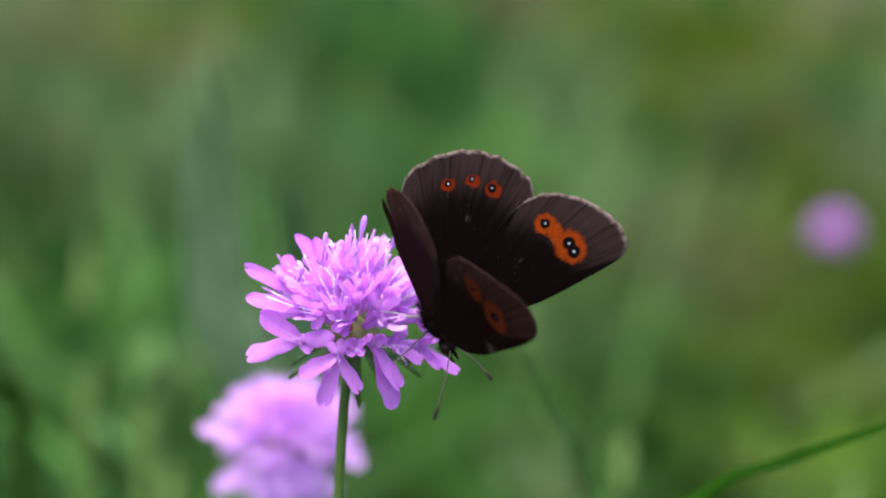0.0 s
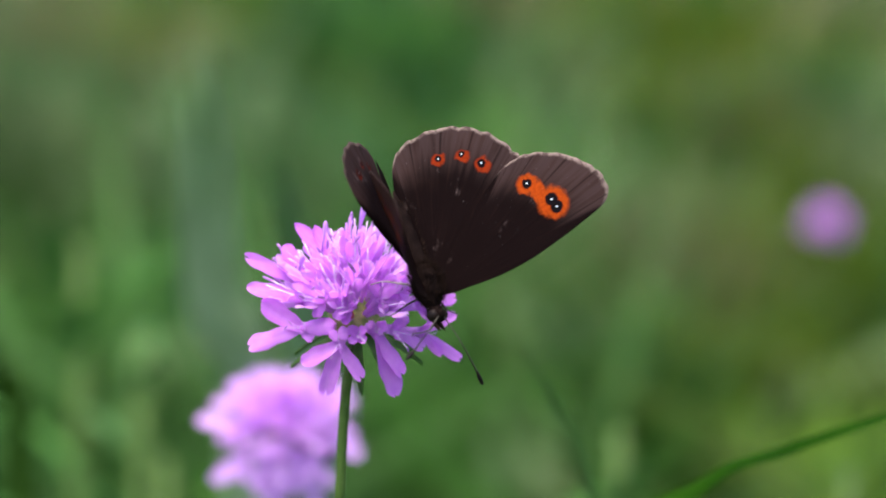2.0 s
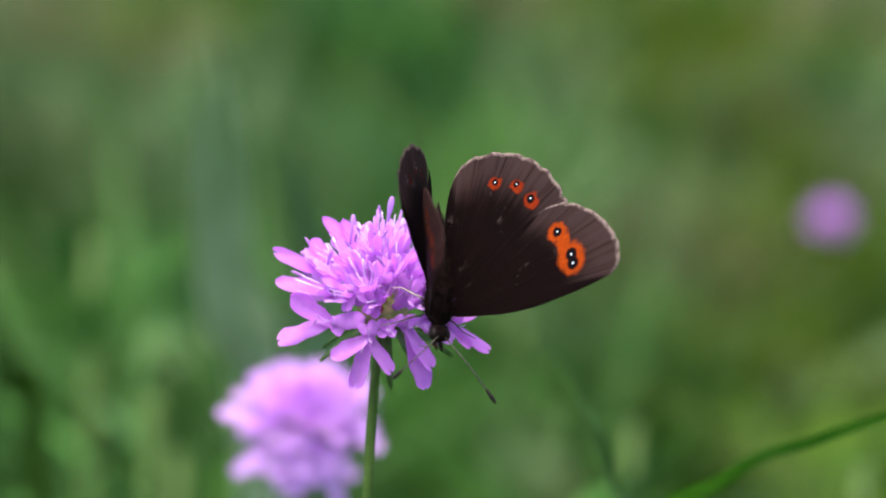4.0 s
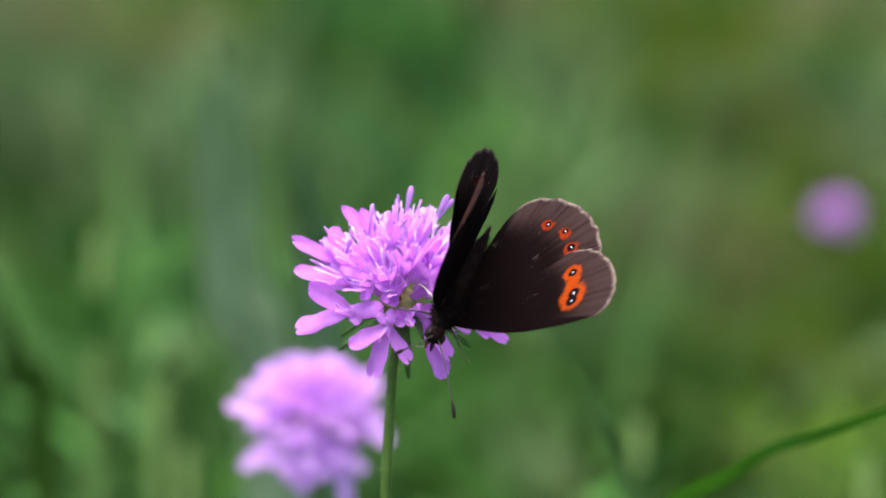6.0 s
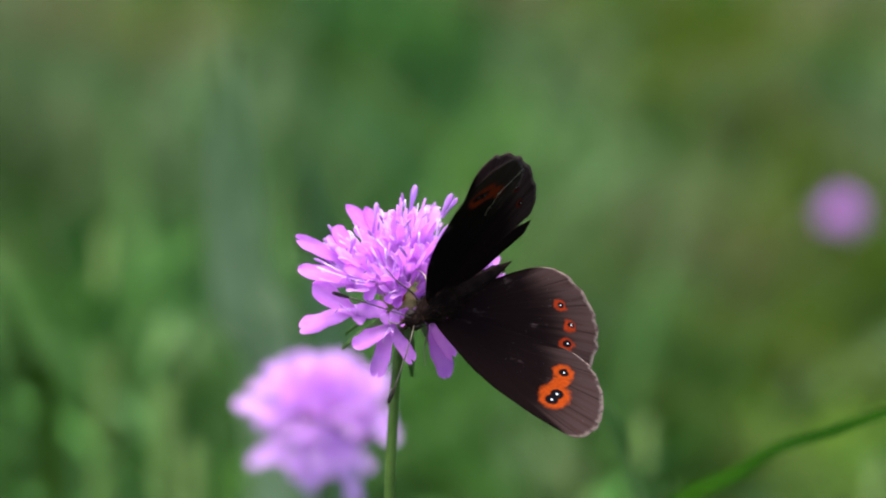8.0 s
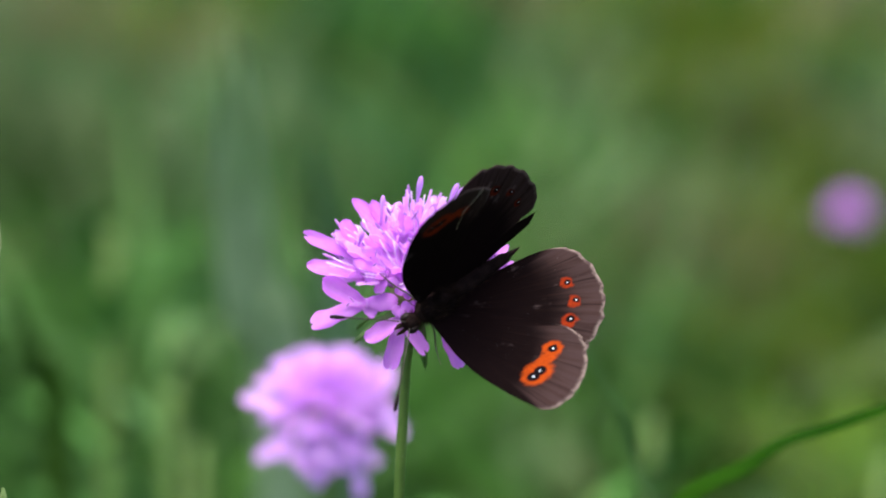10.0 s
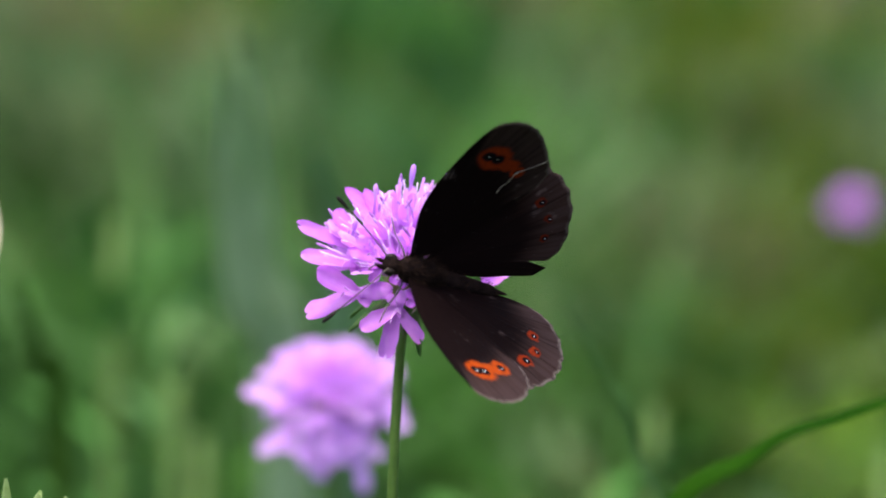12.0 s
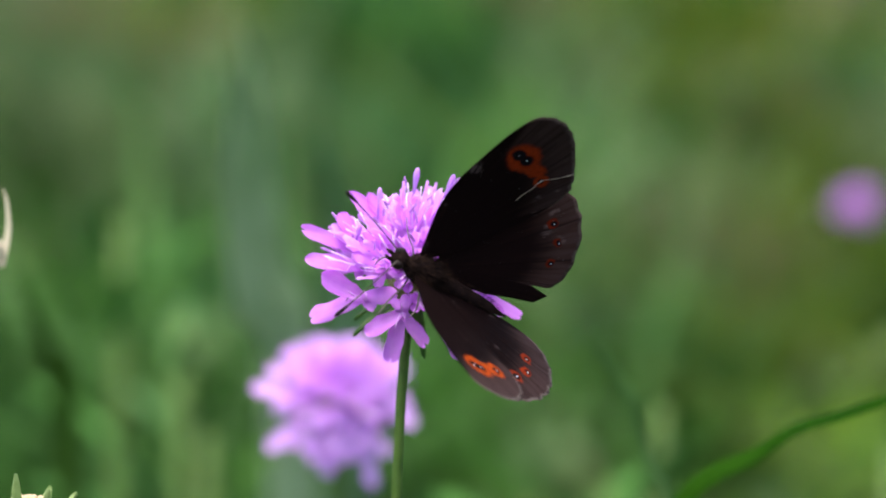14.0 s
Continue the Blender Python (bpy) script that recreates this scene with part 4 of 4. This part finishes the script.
# broad grass leaves of the middle distance, from tip to root
LEAF_TONE = {"pale": plain_material("pale_grass_leaf", (0.30, 0.42, 0.24), (0.23, 0.34, 0.17), 60, 0.7, 0.05, True, 0.4),
             "grey": plain_material("greyish_grass_leaf", (0.20, 0.27, 0.14), (0.15, 0.22, 0.09), 60, 0.7, 0.05, True, 0.4),
             "teal_pale": plain_material("bluish_grass_leaf", (0.15, 0.27, 0.14), (0.11, 0.21, 0.09), 60, 0.7, 0.05, True, 0.4),
             "dry": plain_material("dry_grass_leaf", (0.25, 0.23, 0.13), (0.18, 0.18, 0.08), 60, 0.7, 0.05, True, 0.4),
             "dark": plain_material("deep_green_grass_leaf", (0.03, 0.085, 0.006), (0.05, 0.115, 0.012), 60, 0.6, 0.1, True, 0.4)}
LEAF_LABEL = {"pale": "pale grey-green upright grass leaf, out of focus", "grey": "greyish green upright grass leaf, out of focus", "teal_pale": "bluish green upright grass leaf, out of focus",
              "dry": "half-dry brownish grass leaf, out of focus", "dark": "deep green upright grass leaf, out of focus"}
blade("wild_grass", [(-0.0559, 0.3962, 0.3344), (-0.0557, 0.4045, 0.3183), (-0.0555, 0.4119, 0.2981), (-0.0521, 0.4184, 0.2750), (-0.0453, 0.4261, 0.2565), (-0.0436, 0.4461, 0.1283), (-0.0426, 0.4561, -0.0050)], 12 * MM, LEAF_TONE["pale"], LEAF_LABEL["pale"], lie=(0, -1, 0.1))
blade("wild_grass", [(-0.0539, 0.4186, 0.3414), (-0.0514, 0.4259, 0.3214), (-0.0501, 0.4335, 0.3023), (-0.0489, 0.4403, 0.2802), (-0.0433, 0.4453, 0.2511), (-0.0419, 0.4653, 0.1255), (-0.0411, 0.4753, -0.0050)], 9 * MM, LEAF_TONE["pale"], LEAF_LABEL["pale"], lie=(0, -1, 0.1))
blade("wild_grass", [(-0.0372, 0.4122, 0.3165), (-0.0350, 0.4217, 0.3050), (-0.0330, 0.4305, 0.2908), (-0.0316, 0.4383, 0.2724), (-0.0313, 0.4583, 0.1362), (-0.0310, 0.4683, -0.0050)], 10 * MM, LEAF_TONE["teal_pale"], LEAF_LABEL["teal_pale"], lie=(0, -1, 0.1))
blade("wild_grass", [(-0.0985, 0.3265, 0.3080), (-0.0955, 0.3340, 0.2960), (-0.0925, 0.3420, 0.2830), (-0.0905, 0.3500, 0.2680), (-0.0895, 0.3735, 0.1310), (-0.0890, 0.3835, -0.0050)], 5.0 * MM, LEAF_TONE["dark"], LEAF_LABEL["dark"], lie=(0, -1, 0.1))

# added plant: its dark leaves stand in for a shaded gap
leafy_clump(-0.0677, 0.4435, 0.026, 0.225, LEAF_GAP, 26, "broad-leaved plant coloured dark for a shaded gap between the leaves", 62)
leafy_clump(-0.0930, 0.5100, 0.024, 0.262, LEAF_GREEN, 44, "fresh green broad-leaved plant between the grasses", 63)
leafy_clump(-0.0763, 0.4870, 0.022, 0.243, LEAF_BLUISH, 34, "bluish green broad-leaved plant between the grasses", 66)
leafy_clump(0.0079, 0.3900, 0.024, 0.225, LEAF_GREEN, 40, "fresh green broad-leaved plant between the grasses", 67)
leafy_clump(0.0260, 0.4000, 0.026, 0.226, LEAF_GREEN, 44, "fresh green broad-leaved plant between the grasses", 68)
leafy_clump(0.0400, 0.4300, 0.024, 0.236, LEAF_BLUISH, 40, "bluish green broad-leaved plant between the grasses", 70)
leafy_clump(0.0900, 0.3900, 0.022, 0.238, LEAF_LIME, 34, "lime green broad-leaved plant between the grasses", 69)


BUD_BRACT = plain_material("pale_green_bract", (0.22, 0.32, 0.09), (0.30, 0.40, 0.15), 500, 0.55, 0.3, True, 0.4)


def flower_bud(x, y, z):
    """A scabious bud: a cream cushion of closed florets ringed by pointed green bracts."""
    root = tagged(new("scabious_bud"), "closed scabious bud with cream centre and green bracts", "flower bud")
    root.matrix_basis = pose(x, y, z)
    bm = bmesh.new()
    sweep(bm, curve_points([(0, 0, -0.001), (0.001, 0.002, -0.08), (0.004, 0.004, -z)], 5), [0.0008] * 10 + [0.0011], 8)
    part("stem", bm, STEM, root)
    bm = bmesh.new()
    ellipsoid(bm, (0, 0, 0), (3.6 * MM, 3.6 * MM, 2.2 * MM), 16, 10, 0.1)
    part("receptacle", bm, HEART, root)
    bead = bmesh.new()
    ellipsoid(bead, (0, 0, 0), (0.55 * MM, 0.55 * MM, 0.9 * MM), 8, 6, 0.15)
    me = shared("closed_floret", bead, CREAM)
    for k in range(46):
        r, a = 3.5 * math.sqrt((k + 0.5) / 46), k * 137.5
        zz = 2.4 * math.sqrt(max(1 - (r / 4.2) ** 2, 0))
        part("closed_floret", me, None, root, m=pose(r * MM * math.cos(radians(a)), r * MM * math.sin(radians(a)), zz * MM, 0, 14 * r, a))
    for a, el, length, curl in ((-118, 86, 7.8, 0.02), (-55, 58, 7.0, 0.10), (-12, 34, 5.6, 0.12), (24, 28, 5.4, 0.2), (70, 24, 5.4, 0.2), (112, 24, 5.4, 0.2), (165, 26, 5.4, 0.1)):
        me = shared("bract", strap(bmesh.new(), length * MM, 1.7 * MM, 8, 2, 0.8, 0.97, 0.2, curl, 0, 0.0002), BUD_BRACT)
        part("bract", me, None, root, "pointed pale green bract", m=pose(0, 0, -0.5 * MM, 0, 0, a) @ pose(2.6 * MM, 0, 0, 0, -el, 0))
    return root


bud = flower_bud(-0.0652, -0.0004, 0.3555)


# ---- butterfly ----
FORE_HINGE, HIND_HINGE = (1.5, 1.3, 0.8), (-1.0, 1.3, 0.55)
FORE_EDGE = [(0.4, 0.4), (0.7, 4.0), (0.8, 8.0), (0.4, 12.5), (-0.7, 17.5), (-1.9, 22.0), (-2.9, 24.6), (-4.6, 25.5), (-6.9, 25.2), (-9.0, 23.9), (-11.0, 21.9),
             (-12.5, 19.3), (-13.3, 17.0), (-13.1, 14.7), (-12.3, 12.6), (-9.2, 8.2), (-4.2, 2.6), (-0.8, 0.2)]
FORE_WIDE = [(0.4, 0.4), (1.1, 4.0), (1.6, 8.0), (1.3, 12.5), (0.0, 17.5), (-1.2, 22.2), (-2.6, 25.1), (-4.6, 26.1), (-6.9, 25.6), (-9.0, 24.2), (-10.8, 21.8),
             (-12.5, 19.0), (-13.5, 16.7), (-13.2, 14.6), (-12.3, 12.6), (-9.2, 8.2), (-4.2, 2.6), (-0.8, 0.2)]
HIND_EDGE = [(0.4, 0.3), (-1.0, 5.0), (-4.0, 11.5), (-7.2, 15.6), (-9.8, 17.0), (-12.0, 16.5), (-14.7, 15.0), (-16.9, 12.6), (-18.2, 9.7), (-18.6, 6.3), (-18.1, 3.1),
             (-16.4, 1.2), (-13.4, 0.0), (-8.5, -0.9), (-3.0, -0.7)]
HIND_TORN = [(0.4, 0.3), (-1.0, 5.0), (-4.0, 11.5), (-7.0, 15.4), (-9.8, 16.8), (-12.4, 16.5), (-14.9, 14.8), (-16.7, 11.8), (-17.5, 8.0), (-17.0, 5.2), (-15.9, 3.9), (-13.3, 3.4),
             (-16.6, 3.0), (-15.3, 1.4), (-12.0, 0.6), (-8.0, -0.5), (-3.0, -0.7)]

TEAR_LINE = [(-7.6, 12.3), (-7.8, 13.4), (-8.2, 14.0), (-8.6, 14.9), (-8.95, 16.2), (-10.4, 17.2), (-11.5, 18.0), (-12.4, 18.9)]


def wing(name, outline, side, top, under, parent, margin, teeth, camber, label, sharp=()):
    """A wing spread as a fan from its hinge: scalloped margin, raised veins, slight camber and real thickness.
    margin: first and last outline point of the fringed outer edge; camber: droop of the surface towards the tip."""
    pts = [Vector((x, y, 0)) for x, y in outline]
    fine, step = [], 7
    for i in range(len(pts)):
        a, b, c, d = (pts[(i + k) % len(pts)] for k in (-1, 0, 1, 2))
        for k in range(step):
            t = k / step
            if any(s in sharp for s in (i, i + 1)):
                p = b.lerp(c, t)
            else:
                p = 0.5 * (2 * b + (c - a) * t + (2 * a - 5 * b + 4 * c - d) * t * t + (3 * b - a - 3 * c + d) * t ** 3)
            u = i + t
            if margin[0] <= u <= margin[1]:
                p = p * (1 + teeth * (abs(math.sin(math.pi * (u - margin[0]) * 1.15)) - 0.6) + 0.006 * noise.noise(p * 3.1) + 0.009 * noise.noise(p * 1.3))
            fine.append((p, max(0.0, min(1.0, u - margin[0] + 1.2, margin[1] + 1.2 - u)), u / len(pts)))
    rings = [0.0, 0.08, 0.2, 0.33, 0.46, 0.58, 0.69, 0.79, 0.87, 0.93, 0.97, 1.0]
    verts, faces, mats, rad, fan, mar = [], [], [], [], [], []
    n = len(fine)
    for face in (0, 1):
        for r in rings:
            for k, (p, e, u) in enumerate(fine):
                q = p * r
                ridge = 0.02 * max(0.0, 1 - abs(math.sin(u * math.pi * 11)) * 5) * min(1, r * 4)
                z = camber * ((q.y / 24) ** 2) * 3.0 - 0.6 * camber * (q.x / 18) ** 2 + 0.12 * noise.noise(q * 0.25) + ridge
                thick = 0.10 * (1 - 0.6 * r)
                verts.append((q.x * MM, side * q.y * MM, (z - face * thick) * MM))
                rad.append(r)
                fan.append(u)
                mar.append(e)
    size = n * len(rings)
    for face in (0, 1):
        for i in range(len(rings) - 1):
            for k in range(n):
                a, b = face * size + i * n + k, face * size + i * n + (k + 1) % n
                q = (a, b, b + n, a + n)
                flip = (face == 0) == (side > 0)
                faces.append(q[::-1] if not flip else q)
                mats.append(face)
    for k in range(n):
        a, b = size - n + k, size - n + (k + 1) % n
        faces.append((a, b, b + size, a + size))
        mats.append(0)
    me = bpy.data.meshes.new(name)
    me.from_pydata(verts, [], faces)
    me.materials.append(top)
    me.materials.append(under)
    me.polygons.foreach_set("material_index", mats)
    me.polygons.foreach_set("use_smooth", [True] * len(faces))
    for key, values in (("rad", rad), ("fan", fan), ("margin", mar)):
        me.attributes.new(key, "FLOAT", "POINT").data.foreach_set("value", values)
    bm = bmesh.new()
    bm.from_mesh(me)
    bmesh.ops.remove_doubles(bm, verts=[v for v in bm.verts if v.co.length < 1e-4], dist=1e-7)
    bmesh.ops.recalc_face_normals(bm, faces=bm.faces)
    bm.to_mesh(me)
    bm.free()
    ob = new(name, me)
    ob.parent = parent
    return tagged(ob, label)


def fuzz(name, count, seed, shape, length, material, parent, label):
    """Short tapered hairs that stand on an ellipsoid and lean backwards."""
    rng = random.Random(seed)
    bm = bmesh.new()
    (cx, cy, cz), (sx, sy, sz) = shape
    for k in range(count):
        z = rng.uniform(-1, 1)
        a = rng.uniform(0, 2 * math.pi)
        r = math.sqrt(1 - z * z)
        d = Vector((r * math.cos(a), r * math.sin(a), z))
        p = Vector((cx + d.x * sx, cy + d.y * sy, cz + d.z * sz))
        lean = (d * 0.7 + Vector((-0.7, 0, 0.1)) + Vector([rng.uniform(-0.35, 0.35) for _ in range(3)])).normalized()
        q = p + lean * rng.uniform(0.5, 1.0) * length
        w = lean.cross(Vector((rng.uniform(-1, 1), rng.uniform(-1, 1), rng.uniform(-1, 1)))).normalized() * 0.045
        bm.faces.new([bm.verts.new(v * MM) for v in (p + w, p - w, q)])
    return tagged(part(name, bm, material, parent, label), kind="stuff")


def butterfly():
    root = tagged(new("butterfly"), "dark brown ringlet butterfly with orange eyespot patches, feeding on the flower", "butterfly")
    bm = bmesh.new()
    ellipsoid(bm, (0, 0, 0), (3.3 * MM, 1.9 * MM, 2.0 * MM), 20, 14, 0.12)
    part("thorax", bm, BODY, root)
    bm = bmesh.new()
    pts = [(-2.2 - 0.97 * i, 0, -0.1 + 0.002 * i * i) for i in range(13)]
    sweep(bm, [Vector(p) * MM for p in pts],
          [MM * (1.15 * math.sin(math.pi * min(0.42 + 0.045 * i, 1)) ** 0.6 + (0.09 if i % 2 else 0.0)) * (1 if i < 10 else 1 - 0.25 * (i - 9)) for i in range(13)], 14, 0.95)
    part("abdomen", bm, BODY, root, "segmented dark brown abdomen")
    bm = bmesh.new()
    ellipsoid(bm, (4.0 * MM, 0, -0.2 * MM), (1.25 * MM, 1.25 * MM, 1.15 * MM), 16, 12, 0.15)
    head = part("head", bm, BODY, root)
    for s in (1, -1):
        bm = bmesh.new()
        ellipsoid(bm, (4.25 * MM, s * 0.95 * MM, -0.05 * MM), (0.8 * MM, 0.55 * MM, 0.85 * MM), 14, 10)
        part("eye", bm, EYE, head, "glossy dark compound eye")
        bm = bmesh.new()
        sweep(bm, [Vector(p) * MM for p in ((4.7, s * 0.35, -0.7), (5.6, s * 0.45, -0.5), (6.5, s * 0.4, -0.1))], [0.28 * MM, 0.3 * MM, 0.08 * MM], 7)
        part("palp", bm, FUR, head, "hairy brown palp")
    bm = bmesh.new()
    sweep(bm, [Vector(p) * MM for p in ((5.0, 0, -0.9), (5.4, 0, -2.2), (5.0, 0, -4.0), (4.4, 0, -5.4))], [0.12 * MM, 0.1 * MM, 0.09 * MM, 0.06 * MM], 6)
    part("proboscis", bm, LEG, head, "thin brown proboscis reaching into the florets")
    fuzz("fur", 1500, 4, ((-0.2, 0, 0.1), (3.3, 1.9, 2.0)), 1.5, FUR, root, "shaggy brown fur of the thorax")
    fuzz("fur", 260, 6, ((4.0, 0, -0.2), (1.2, 1.2, 1.1)), 0.9, FUR, head, "short brown fur of the head")
    fuzz("fur", 420, 9, ((-7.0, 0, 0.4), (5.2, 1.2, 1.3)), 0.7, FUR, root, "short brown fur of the abdomen")
    for s in (1, -1):
        for x0, knee, ankle, tip, mat in ((1.2, (1.8, 3.0, -1.6), (2.6, 5.0, -2.6), (3.2, 7.2, -3.0), LEG), (-0.6, (-1.4, 2.6, -2.0), (-2.6, 3.6, -3.8), (-3.0, 4.2, -5.6), LEG_PALE)):
            bm = bmesh.new()
            flat = [Vector((x, s * y, z)) * MM for x, y, z in ((x0, 0.9, -1.3), knee, ankle, tip)]
            sweep(bm, curve_points(flat, 4), [0.15 * MM - 0.007 * MM * i for i in range(13)], 6)
            part("leg", bm, mat, root, "thin jointed leg")
    antennae = []
    for s in (1, -1):
        bm = bmesh.new()
        sweep(bm, [Vector((x, 0, 0.04 * x * (10 - x) * 0.3)) * MM for x in (0, 2, 4, 6, 8, 9.4)], [0.11 * MM, 0.09 * MM, 0.085 * MM, 0.085 * MM, 0.1 * MM, 0.13 * MM], 6)
        a = part("antenna", bm, ANTENNA, root, "thin banded antenna")
        bm = bmesh.new()
        sweep(bm, [Vector((x, 0, 0.04 * x * (10 - x) * 0.3)) * MM for x in (9.2, 9.8, 10.6, 11.3, 11.6)], [0.12 * MM, 0.22 * MM, 0.3 * MM, 0.24 * MM, 0.05 * MM], 8)
        part("club", bm, CLUB, a, "dark club of the antenna")
        antennae.append(a)
    wings = []
    for s, hind, fore_top, hind_top in ((1, HIND_EDGE, FORE_TOP, HIND_TOP), (-1, HIND_TORN, FORE_SHADED, HIND_SHADED)):
        fw = wing("forewing", FORE_EDGE if s > 0 else FORE_WIDE, s, fore_top, FORE_UNDER, root, (6.5, 13.0), 0.008, 0.6 if s > 0 else 1.4, "dark brown forewing with an orange patch and white-centred black eyespots" if s > 0 else "dark brown forewing coloured as in shade, with a dull red eyespot patch and a pale tear")
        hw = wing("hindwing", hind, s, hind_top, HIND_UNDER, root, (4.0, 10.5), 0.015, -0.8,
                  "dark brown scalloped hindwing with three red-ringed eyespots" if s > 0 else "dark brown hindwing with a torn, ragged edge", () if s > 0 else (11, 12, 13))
        wings += [fw, hw]
    bm = bmesh.new()
    line = [Vector((x, -y, 1.4 * (3.0 * (y / 24) ** 2 - 0.6 * (x / 18) ** 2) + 0.12)) * MM for x, y in TEAR_LINE]
    sweep(bm, curve_points(line, 3), [0.058 * MM + 0.028 * MM * math.sin(1.7 * i) for i in range(3 * len(TEAR_LINE) - 2)], 5, 0.6)
    part("tear", bm, TEAR, wings[2], "pale tear across the wing")
    return root, wings, antennae


fly, (left_fore, left_hind, right_fore, right_hind), (left_antenna, right_antenna) = butterfly()


# ---- what moves ----
def hinge(place, side, lift, turn):
    """A wing's pose on the body: raised by lift about the body's length, swung forwards by turn in its own plane."""
    return pose(place[0] * MM, side * place[1] * MM, place[2] * MM) @ pose(0, 0, 0, side * lift) @ pose(0, 0, 0, 0, 0, -side * turn)


def motions():
    walk(fly, [(t, pose(x, y, z, rx, ry, rz)) for t, x, y, z, rx, ry, rz in BODY_ROWS])
    walk(left_fore, [(r[0], hinge(FORE_HINGE, 1, r[1], r[5])) for r in WING_ROWS])
    walk(right_fore, [(r[0], hinge(FORE_HINGE, -1, r[2], r[6])) for r in WING_ROWS])
    walk(left_hind, [(r[0], hinge(HIND_HINGE, 1, r[3], r[7])) for r in WING_ROWS])
    walk(right_hind, [(r[0], hinge(HIND_HINGE, -1, r[4], r[8])) for r in WING_ROWS])
    walk(left_antenna, [(r[0], pose(4.6 * MM, 0.4 * MM, 0.5 * MM, 0, 0, r[1]) @ pose(0, 0, 0, 0, -r[2], 0)) for r in ANTENNA_ROWS])
    walk(right_antenna, [(r[0], pose(4.6 * MM, -0.4 * MM, 0.5 * MM, 0, 0, r[3]) @ pose(0, 0, 0, 0, -r[4], 0)) for r in ANTENNA_ROWS])
    stalk = [(t, pose(0, 0, 0, rx, ry, rz).inverted()) for t, x, y, z, rx, ry, rz in FLOWER_ROWS]
    for ob in main_flower.children:
        if ob.name.startswith("stem"):
            walk(ob, stalk)
    walk(main_flower, [(t, pose(x, y, z, rx, ry, rz)) for t, x, y, z, rx, ry, rz in FLOWER_ROWS])


motions()
